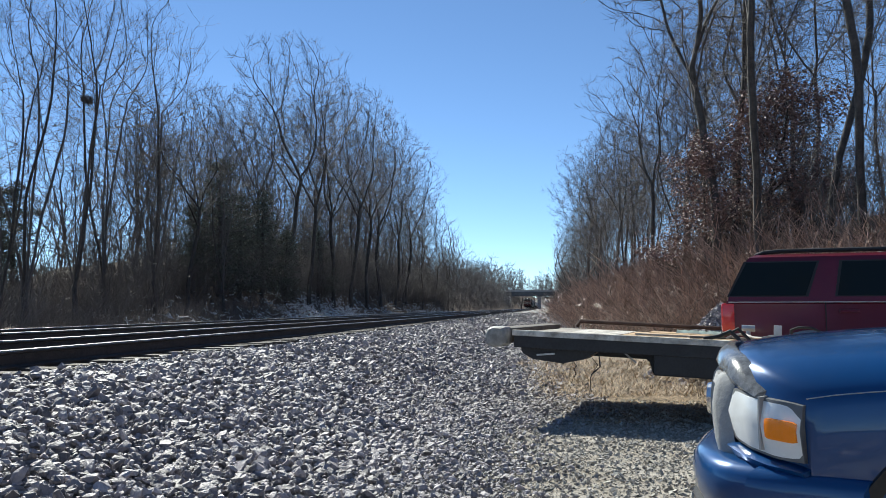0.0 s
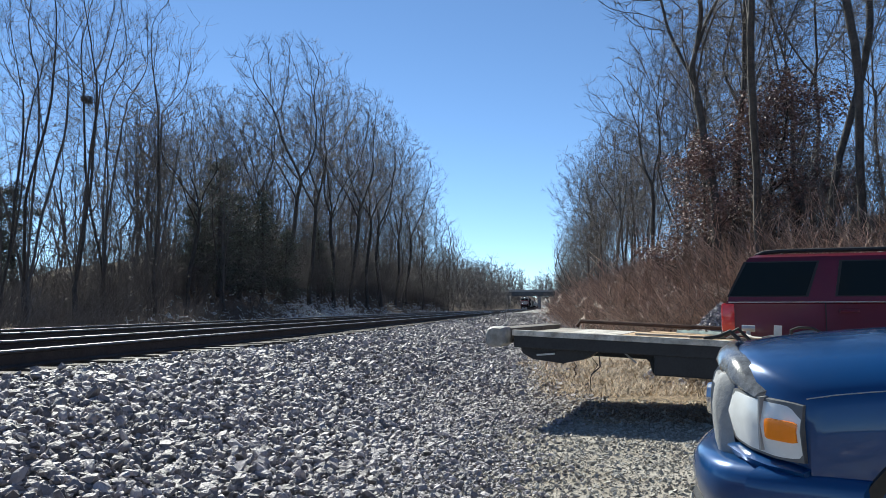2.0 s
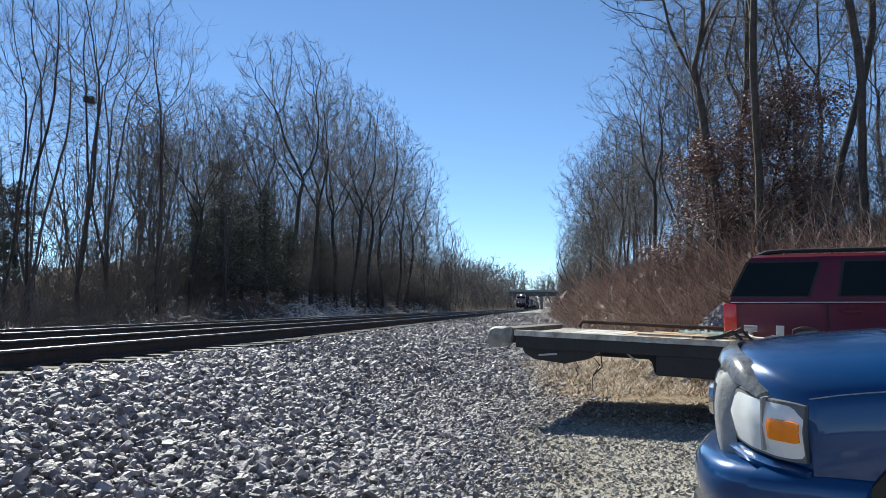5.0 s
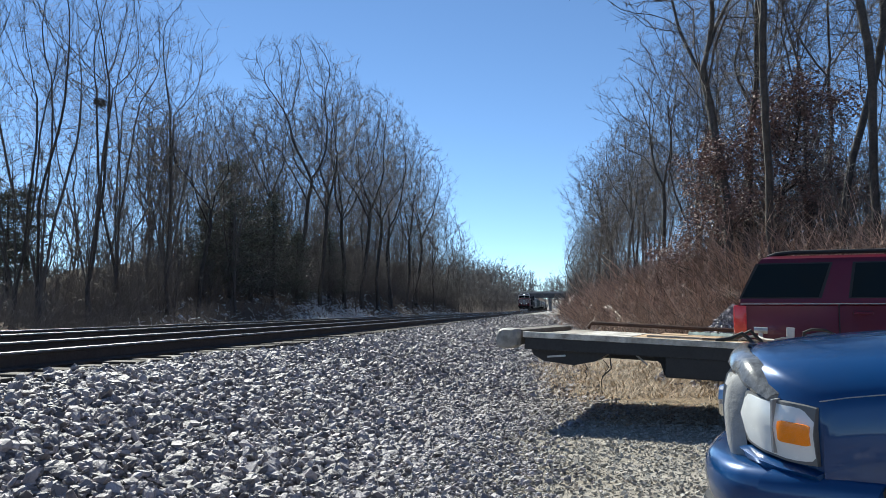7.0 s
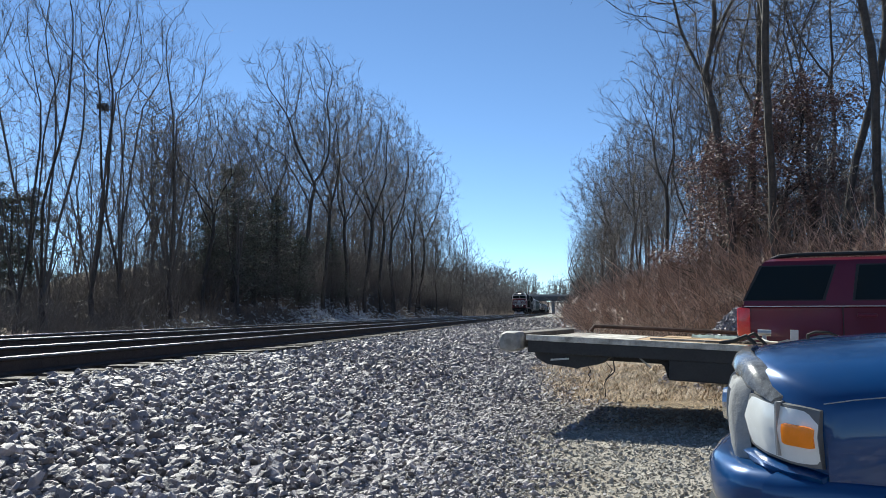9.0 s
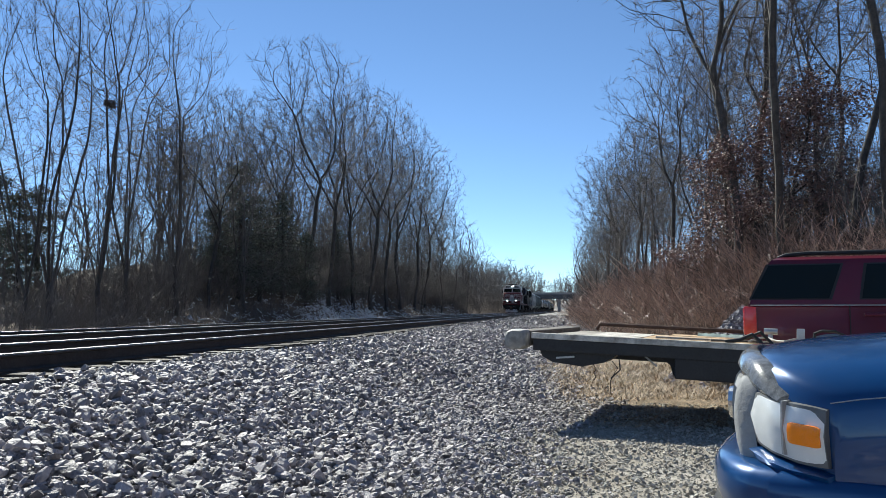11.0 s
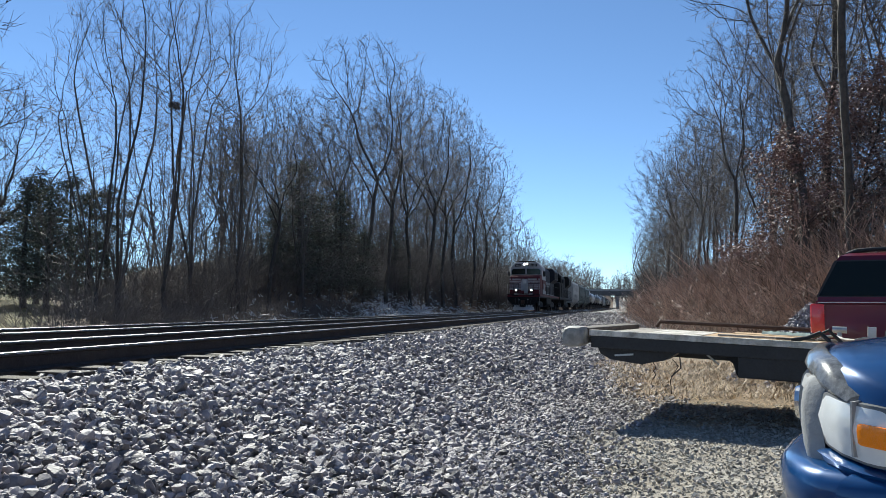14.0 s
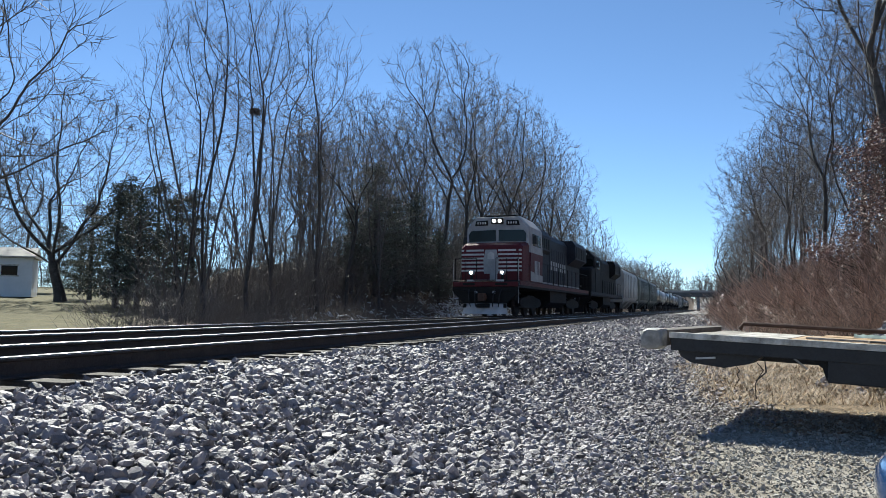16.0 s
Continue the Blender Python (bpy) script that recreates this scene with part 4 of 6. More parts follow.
def build_gravel_heap():
    rng = np.random.default_rng(8)
    a = radians(TURN)
    c = np.array([4.75, 13.2])
    n = 3600
    r = np.abs(rng.normal(0, 0.45, n)).clip(0, 1.05)
    th = rng.uniform(0, 6.283, n)
    px, py = c[0] + r * 1.25 * np.cos(th), c[1] + r * np.sin(th)
    X, Y = px * math.cos(a) - py * math.sin(a), px * math.sin(a) + py * math.cos(a)
    shapes = rocks("coarse", 10)
    V, F, base = [], [], 0
    for i in range(n):
        v, f = shapes[i % 10]
        s = rng.uniform(0.035, 0.10)
        q = Euler(rng.uniform(0, 6.28, 3)).to_matrix()
        P = (v * s) @ np.array(q).T + np.array([X[i], Y[i], height(X[i], Y[i]) + 1.25 * max(0, 1 - r[i] / 1.05)])
        V.append(P)
        F.append(f + base)
        base += len(P)
    me = fast_mesh("gravel_heap", np.concatenate(V), np.concatenate(F), M["stone"])
    me.shade_flat()
    tagged(new("gravel_heap", me), "heap of grey crushed stone behind the red vehicle", "gravel heap", kind="stuff")


build_gravel_heap()


def build_straw():
    """Dry grass blades lying and standing round the trailer."""
    rng = np.random.default_rng(21)
    a = radians(TURN)
    n = 30000
    cx, cy = rng.uniform(1.6, 5.5, n) + rng.normal(0, 0.15, n), rng.uniform(8.6, 16, n)
    x, y = cx * math.cos(a) - cy * math.sin(a), cx * math.sin(a) + cy * math.cos(a)
    z = height(x, y) + 0.005
    az = rng.uniform(0, 6.283, n)
    tall = np.where(cy > 11, 0.5, 0.14)
    up = np.abs(rng.normal(0, tall, n))
    d = np.stack([np.cos(az), np.sin(az), up], -1)
    d /= np.linalg.norm(d, axis=1)[:, None]
    s = np.stack([-np.sin(az), np.cos(az), az * 0], -1) * rng.uniform(0.003, 0.009, n)[:, None]
    L = rng.uniform(0.04, 0.16, n)[:, None]
    P = np.stack([x, y, z], -1)
    V = np.stack([P - s, P + s, P + d * L + s * 0.3, P + d * L - s * 0.3], 1).reshape(-1, 3)
    me = fast_mesh("dry_grass", V, np.arange(n * 4).reshape(n, 4), mat("straw", (0.50, 0.37, 0.235), 0.6, vary=0.65, scale=5, island=0.55))
    tagged(new("dry_grass", me), "dry tan grass and straw on the ground", "dry grass", kind="stuff")


build_straw()


# ---- vehicles in the yard, in a frame turned with the yard ----
YARD = pose(0, 0, 0, 0, 0, TURN)


def lerp_table(table, v):
    return float(np.interp(v, [a for a, _ in table], [b for _, b in table]))


def panel(bm, pts, depth):
    """A thin plate over a planar outline, its thickness along the normal."""
    p = [Vector(q) for q in pts]
    n = (p[1] - p[0]).cross(p[2] - p[0]).normalized() * depth
    return loft(bm, [p, [q + n for q in p]])


def grid_surface(bm, rows):
    vs = [[bm.verts.new(p) for p in r] for r in rows]
    for a, b in zip(vs, vs[1:]):
        for k in range(len(a) - 1):
            bm.faces.new((a[k], a[k + 1], b[k + 1], b[k]))
    return bm


def tyre_and_rim(parent, c, r, w, rim):
    c = Vector(c)
    t = part("wheel", wheel(B(), c, r, w, "y", 28), M["rubber"], parent, "black rubber tyre", True)
    s = -1 if c.y < 0 else 1
    bm = B()
    tube(bm, [c + Vector((0, s * (w / 2 - 0.02), 0)), c + Vector((0, s * (w / 2 + 0.012), 0))], [r * 0.62, r * 0.56], 24)
    for k in range(5):
        a = 2 * math.pi * k / 5
        p = c + Vector((math.cos(a) * r * 0.33, s * (w / 2 + 0.01), math.sin(a) * r * 0.33))
        tube(bm, [p, p + Vector((0, s * 0.012, 0))], 0.03, 8)
    part("rim", bm, M[rim], t, "grey alloy rim")


PLAN = [(0, 0.04), (0.3, 0.055), (0.5, 0.095), (0.66, 0.155), (0.76, 0.225), (0.83, 0.31), (0.88, 0.43)]
SECTION = [(0, 0), (0.2, -0.004), (0.4, -0.018), (0.55, -0.038), (0.66, -0.060), (0.745, -0.088), (0.80, -0.118), (0.845, -0.150), (0.868, -0.178), (0.882, -0.225), (0.888, -0.38), (0.886, -0.55), (0.878, -0.70)]


def build_truck():
    t = thing("pickup_truck", "blue pickup truck with smoked bug shield and amber marker lamps", "pickup truck", YARD @ pose(1.385, 3.896, 0.0, 0, 0, -27))

    def crown(x):
        return lerp_table([(0, 1.075), (0.1, 1.115), (0.25, 1.145), (0.5, 1.175), (0.8, 1.20), (1.3, 1.225)], x)

    # hood and fenders as one skin, the front edge rounded in plan
    rows = []
    for w in (0, 0.012, 0.035, 0.07, 0.12, 0.2, 0.3, 0.42, 0.55, 0.7, 0.85, 1.0):
        row = []
        for side in (-1, 1):
            pts = []
            for y, dz in SECTION:
                x0 = lerp_table(PLAN, y)
                x = x0 + w * (1.35 - x0)
                z = crown(x - x0 * 0.7) + dz - 0.085 * max(0, 1 - w / 0.05) ** 2
                pts.append((x, side * y, z))
            row += pts[::-1] if side < 0 else pts[1:]
        rows.append(row)
    bm = grid_surface(B(), rows)
    # close the front down to the bumper
    bm.verts.ensure_lookup_table()
    edge = [bm.verts[k] for k in range(len(rows[0]))]
    low = [bm.verts.new((p[0] + 0.02, p[1] * 0.98, 0.55)) for p in rows[0]]
    n = len(rows[0])
    for k in range(n - 1):
        bm.faces.new((edge[k], low[k], low[k + 1], edge[k + 1]))
    part("front_body", bm, M["blue"], t, "metallic blue hood and fenders", True)
    # seam between hood and fender
    for side in (-1, 1):
        bm = B()
        tube(bm, [(lerp_table(PLAN, 0.78) + 0.05 + k * 0.12, side * 0.775, crown(k * 0.12 + 0.05) - 0.138) for k in range(10)], 0.0025, 5)
        part("hood_seam", bm, M["black"], t, "dark seam between hood and fender")
        # pale line that paints the highlight where the fender crease catches the light
        bm = B()
        tube(bm, [(lerp_table(PLAN, 0.868) + 0.02 + k * 0.1, side * 0.871, crown(lerp_table(PLAN, 0.868) * 0.3 + k * 0.1) - 0.181) for k in range(10)], 0.0024, 5)
        part("crease_highlight", bm, M["steel_pale"], t, "thin crease along the fender")
    # smoked shield that follows the hood's front edge
    rows = []
    for i in range(33):
        y = -0.79 + 1.58 * i / 32
        x0 = lerp_table(PLAN, abs(y)) + 0.005
        zb = 1.015 + np.interp(abs(y), [s[0] for s in SECTION], [s[1] for s in SECTION]) * 0.9
        k = 1.0 - 0.6 * float(smooth(0.60, 0.79, abs(y)))
        rows.append([(x0 + 0.02, y, zb - 0.02), (x0 - 0.02, y, zb + 0.0), (x0 - 0.035, y, zb + 0.035 * k), (x0 - 0.02, y, zb + 0.075 * k), (x0 + 0.01, y, zb + 0.10 * k), (x0 + 0.05, y, zb + 0.105 * k), (x0 + 0.05, y, zb + 0.06 * k)])
    bm = loft(B(), rows)
    part("bug_shield", bm, M["smoke"], t, "scratched smoked plastic bug shield", True)
    # grille with its frame
    bm = B()
    rows = []
    for i in range(19):
        y = -0.53 + 1.06 * i / 18
        x0 = lerp_table(PLAN, abs(y))
        rows.append([(x0 + 0.05, y, 0.97), (x0 - 0.03, y, 0.985), (x0 - 0.045, y, 0.94), (x0 - 0.03, y, 0.93), (x0 + 0.04, y, 0.92)])
    loft(bm, rows)
    rows = [[(x + 0.01, y, z - 0.27) for x, y, z in r] for r in rows]
    loft(bm, rows)
    for y in (-0.53, -0.18, 0.18, 0.53):
        x0 = lerp_table(PLAN, abs(y))
        s = 1 if y > 0 else -1
        e = 0.10 if abs(y) > 0.5 else 0.01
        loft(bm, [[(x0 + dx, y - 0.05 * s, z), (x0 + dx - 0.06, y - 0.045 * s, z), (x0 + dx - 0.06, y + (e * 0.15) * s, z), (x0 + dx - 0.035, y + e * 0.65 * s, z), (x0 + dx + 0.03, y + e * s, z)] for dx, z in ((0.04, 0.64), (0.012, 0.67), (0.0, 0.72), (-0.008, 0.80), (-0.008, 0.87), (0.0, 0.93), (0.012, 0.975), (0.03, 1.0))])
    g = part("grille", bm, M["plastic_grey"], t, "faded grey plastic grille frame", True)
    for z in (0.75, 0.80, 0.85, 0.90):
        bm = B()
        loft(bm, [[(lerp_table(PLAN, abs(y)) + dx, y, z + dz) for dx, dz in ((0.02, 0.008), (-0.018, 0.01), (-0.018, -0.01), (0.02, -0.012))] for y in np.linspace(-0.5, 0.5, 13)])
        part("slat", bm, M["plastic_grey"], g)
    part("emblem", tube(B(), [(-0.02, 0, 0.83), (-0.055, 0, 0.83)], [0.085, 0.075], 20), M["chrome"], g, "round chrome emblem")
    # headlights wrap round the corners
    for s in (-1, 1):
        def wrap(y, out):
            return lerp_table(PLAN, y) - out

        def shell(ys, z0, z1, out, back=0.05, bulge=0.022, taper=0.034):
            bm = B()
            secs = []
            for y in ys:
                x = lerp_table(PLAN, min(y, 0.88))
                # outward direction in plan
                e = 0.01
                tx, ty = lerp_table(PLAN, min(y + e, 0.88)) - lerp_table(PLAN, max(y - e, 0)), 2 * e
                l = math.hypot(tx, ty)
                nx, ny = -ty / l, tx / l
                yy = y
                f = (y - ys[0]) / (ys[-1] - ys[0])
                za, zb = z0[0] + (z0[1] - z0[0]) * f, z1[0] + (z1[1] - z1[0]) * f
                o = out
                g = min(f, 1 - f)
                k = taper * max(0, 1 - g / 0.16) ** 2
                za, zb = za + k, zb - k
                secs.append([(x + nx * -back, s * (yy + ny * -back), zb), (x + nx * o, s * (yy + ny * o), zb - 0.008), (x + nx * (o + bulge), s * (yy + ny * (o + bulge)), (za + zb) / 2 + 0.01), (x + nx * o, s * (yy + ny * o), za + 0.008), (x + nx * -back, s * (yy + ny * -back), za)])
            loft(bm, secs)
            return bm
        ys = list(np.linspace(0.655, 0.872, 15))
        h = part("headlight", shell(ys, (0.744, 0.697), (0.950, 0.914), 0.016, taper=0.014), M["lens"], t, "clouded clear headlight", True)
        part("marker_lamp", shell(list(np.linspace(0.818, 0.867, 10)), (0.772, 0.764), (0.866, 0.858), 0.040, bulge=0.004, taper=0.006), M["orange"], h, "amber marker lamp", True)
        bm = shell(list(np.linspace(0.797, 0.803, 3)), (0.722, 0.722), (0.940, 0.940), 0.0365, bulge=0.004, taper=0.0)
        part("lamp_gasket", shell(list(np.linspace(0.652, 0.8735, 15)), (0.734, 0.687), (0.958, 0.926), 0.013, taper=0.006), M["trim_grey"], h, "dark grey lamp bezel", True)
        part("lamp_divider", bm, M["plastic_grey"], h)
        part("lamp_surround", shell(list(np.linspace(0.645, 0.88, 15)), (0.672, 0.628), (0.738, 0.690), 0.022, taper=0.008), M["blue"], t, "", True)
    # bumper
    secs = []
    B_PLAN = [(0, -0.09), (0.35, -0.08), (0.6, -0.02), (0.75, 0.06), (0.86, 0.17), (0.895, 0.32), (0.90, 0.60)]

    def front(v):
        return sum(lerp_table(B_PLAN, min(abs(v) + d, 0.9)) for d in (-0.09, -0.06, -0.03, 0, 0.03, 0.06, 0.09)) / 7
    half = [(front(y), y) for y in np.linspace(0, 0.85, 18)] + [(0.20, 0.882), (0.26, 0.902), (0.34, 0.914), (0.45, 0.92), (0.60, 0.92)]
    for x, y in [(x, -y) for x, y in half[:0:-1]] + half:
        secs.append([(x + 0.15, y * 0.84, 0.665), (x + 0.09, y * 0.90, 0.672), (x + 0.045, y * 0.95, 0.668), (x + 0.015, y * 0.985, 0.650), (x, y, 0.62), (x - 0.008, y, 0.57), (x + 0.0, y, 0.50), (x + 0.03, y * 0.985, 0.44), (x + 0.14, y * 0.86, 0.43)])
    part("bumper", loft(B(), secs), M["blue"], t, "blue painted front bumper", True)
    bm = B()
    loft(bm, [[(lerp_table(B_PLAN, abs(y)) + dx, y, z) for dx, z in ((0.05, 0.45), (-0.004, 0.445), (0.02, 0.30), (0.08, 0.29))] for y in np.linspace(-0.82, 0.82, 15)])
    part("air_dam", bm, M["black"], t, "black plastic valance")
    for s in (-1, 1):
        tyre_and_rim(t, (1.0, s * 0.755, 0.36), 0.36, 0.24, "steel_pale")
        tyre_and_rim(t, (3.95, s * 0.755, 0.36), 0.36, 0.24, "steel_pale")
        for cx in (1.0, 3.95):
            bm = B()
            loft(bm, [[(cx + math.cos(a) * r, s * y, 0.40 + math.sin(a) * r) for r, y in ((0.40, 0.80), (0.40, 0.897), (0.45, 0.905), (0.46, 0.87))] for a in np.linspace(-0.1, math.pi + 0.1, 21)])
            part("wheel_arch", bm, M["black"], t, "", True)
        part("side_sill", box(B(), 1.5, 3.4, s * 0.875 - 0.03, s * 0.875 + 0.03, 0.42, 0.55, 0.02), M["blue"], t)
    # cab and bed behind
    part("side_body", box(B(), 1.30, 3.0, -0.88, 0.88, 0.5, 1.22, 0.05), M["blue"], t, "", True)
    bm = loft(B(), [[(1.25, -0.8, 1.2), (1.25, 0.8, 1.2), (3.0, 0.8, 1.2), (3.0, -0.8, 1.2)], [(1.95, -0.66, 1.72), (1.95, 0.66, 1.72), (2.9, 0.66, 1.74), (2.9, -0.66, 1.74)]])
    cab = part("cab", bm, M["blue"], t)
    part("windscreen", panel(B(), [(1.29, 0.72, 1.23), (1.29, -0.72, 1.23), (1.90, -0.6, 1.69), (1.90, 0.6, 1.69)], 0.006), M["glass_dark"], cab)
    for s in (-1, 1):
        pts = [(1.55, s * 0.79, 1.24), (2.6, s * 0.79, 1.24), (2.6, s * 0.685, 1.66), (2.0, s * 0.685, 1.66)]
        part("side_window", panel(B(), pts if s < 0 else pts[::-1], 0.008), M["glass_dark"], cab)
        part("mirror", box(B(), 1.55, 1.68, s * 1.0 - 0.09, s * 1.0 + 0.09, 1.2, 1.38, 0.03), M["black"], t)
    for y0, y1 in ((-0.88, -0.80), (0.80, 0.88)):
        part("bed_side", box(B(), 3.0, 4.95, y0, y1, 0.55, 1.17, 0.02), M["blue"], t)
    part("bed_floor", box(B(), 3.0, 4.95, -0.8, 0.8, 0.6, 0.68), M["black"], t)
    part("tailgate", box(B(), 4.95, 5.0, -0.86, 0.86, 0.6, 1.16, 0.015), M["blue"], t)
    part("chassis", box(B(), 0.4, 4.9, -0.45, 0.45, 0.34, 0.56), M["black"], t)


def build_suv():
    t = thing("suv", "dark red sport utility vehicle with tinted windows and roof rack", "car", YARD @ pose(3.37, 9.35, 0.02, 0, 0, -21))
    W = 2.0
    low = [(0.03, 0.55), (0.0, 0.80), (0.02, 1.10), (0.06, 1.345), (3.7, 1.345), (4.0, 1.28), (5.0, 1.12), (5.1, 0.9), (5.12, 0.55), (4.9, 0.36), (0.2, 0.36)]

    def ring(y, inset):
        c = (2.5, 0.85)
        return [(x + (inset if x < c[0] else -inset), y, z + (inset if z < c[1] else -inset * 0.6)) for x, z in low]
    part("body", loft(B(), [ring(0.05, 0.07), ring(0.012, 0.03), ring(0.0, 0.012), ring(0.0, 0.0), ring(W, 0.0), ring(W - 0.0, 0.012), ring(W - 0.012, 0.03), ring(W - 0.05, 0.07)]), M["red"], t, "dark red painted body", True)

    def house(z, y, x0, x1):
        return [(x0, y, z), (x1, y, z), (x1, W - y, z), (x0, W - y, z)]
    secs = [house(1.33, 0.02, 0.07, 3.75), house(1.40, 0.035, 0.09, 3.6), house(1.80, 0.135, 0.27, 2.85), house(1.87, 0.17, 0.33, 2.7), house(1.905, 0.25, 0.42, 2.55), house(1.915, 0.4, 0.6, 2.4)]
    cab = part("greenhouse", loft(B(), secs), M["red"], t, "red pillars and roof", True)

    def side_y(z):
        return lerp_table([(1.40, 0.035), (1.80, 0.135)], z)
    for nm, x0, x1, x2, x3 in (("quarter_window", 0.095, 0.93, 1.07, 0.295), ("rear_door_window", 1.27, 2.05, 2.05, 1.34), ("front_door_window", 2.18, 3.2, 2.72, 2.18)):
        for s in (0, 1):
            zs = (1.405, 1.405, 1.80, 1.80)
            pts = [(x, side_y(z) if s == 0 else W - side_y(z), z) for x, z in zip((x0, x1, x2, x3), zs)]
            frame_pts = [(x + dx, (side_y(z) if s == 0 else W - side_y(z)), z + dz) for (x, z), dx, dz in zip(zip((x0, x1, x2, x3), zs), (-0.03, 0.03, 0.03, -0.03), (-0.015, -0.015, 0.015, 0.015))]
            f = part("window_seal", panel(B(), frame_pts if s == 0 else frame_pts[::-1], 0.004), M["black"], cab, "black rubber seal")
            part(nm, panel(B(), pts if s == 0 else pts[::-1], 0.009), M["glass_dark"], cab, "dark tinted glass")
    part("rear_window", panel(B(), [(0.10, 0.2, 1.42), (0.25, 0.28, 1.77), (0.25, W - 0.28, 1.77), (0.10, W - 0.2, 1.42)], 0.01), M["glass_dark"], cab, "dark tinted glass")
    part("windscreen", panel(B(), [(3.58, 0.1, 1.41), (2.90, 0.2, 1.79), (2.90, W - 0.2, 1.79), (3.58, W - 0.1, 1.41)][::-1], 0.01), M["glass_dark"], cab)
    for y in (0.0, W):
        s = -1 if y == 0 else 1
        part("tail_light", box(B(), -0.004, 0.15, min(y + s * 0.006, y - s * 0.12), max(y + s * 0.006, y - s * 0.12), 0.97, 1.315, 0.03), M["tail_red"], t, "bright red tail light", True)
        # highlight along the beltline, drawn as a pale strip
        part("beltline_highlight", box(B(), 0.08, 3.6, y - 0.010, y + 0.010, 1.322, 1.332), M["steel_pale"], t, "thin bright beltline moulding")
        part("lower_moulding", box(B(), 0.15, 4.9, y - 0.02, y + 0.02, 0.66, 0.78, 0.01), M["plastic_grey"], t)
        part("door_handle", box(B(), 1.28, 1.48, y - 0.03, y + 0.03, 1.20, 1.24, 0.01), M["red"], t)
        for x in (1.13, 2.12):
            part("door_seam", box(B(), x, x + 0.012, y - 0.003, y + 0.003, 0.5, 1.32), M["black"], t)
        # roof rack
        yy = 0.32 if y == 0 else W - 0.32
        part("rack_rail", tube(B(), [(0.40, yy, 1.895), (0.5, yy, 1.935), (0.7, yy, 1.95), (2.2, yy, 1.95), (2.4, yy, 1.935), (2.5, yy, 1.895)], 0.026, 8), M["black"], t, "black roof rack rail", True)
        for cx in (0.98, 4.05):
            bm = B()
            loft(bm, [[(cx + math.cos(a) * r, y + s * k, 0.40 + math.sin(a) * r) for r, k in ((0.50, -0.06), (0.50, 0.012), (0.575, 0.02), (0.60, -0.02))] for a in np.linspace(0, math.pi, 21)])
            part("wheel_arch", bm, M["plastic_grey"], t, "grey wheel arch trim", True)
            # flat black half-disc painted in for the shaded hollow of the wheel well
            part("wheel_well", prism(B(), [(cx + math.cos(a) * 0.51, 0.40 + math.sin(a) * 0.51) for a in np.linspace(0, math.pi, 21)], "y", y - 0.004, y + 0.004), M["black"], t, "dark wheel well")
            c = Vector((cx, y - s * 0.11, 0.38))
            w = part("wheel", wheel(B(), c, 0.38, 0.24, "y", 28), M["rubber"], t, "black rubber tyre", True)
            part("rim", tube(B(), [c + Vector((0, s * 0.10, 0)), c + Vector((0, s * 0.13, 0))], [0.24, 0.21], 20), M["steel_pale"], w)
    for x in (0.75, 1.9):
        part("rack_bar", tube(B(), [(x, 0.32, 1.965), (x, W - 0.32, 1.965)], 0.016, 8), M["black"], t)
    part("rear_bumper", box(B(), -0.10, 0.15, 0.04, W - 0.04, 0.48, 0.70, 0.04), M["plastic_grey"], t, "", True)
    part("front_bumper", box(B(), 5.0, 5.22, 0.04, W - 0.04, 0.42, 0.68, 0.04), M["plastic_grey"], t, "", True)


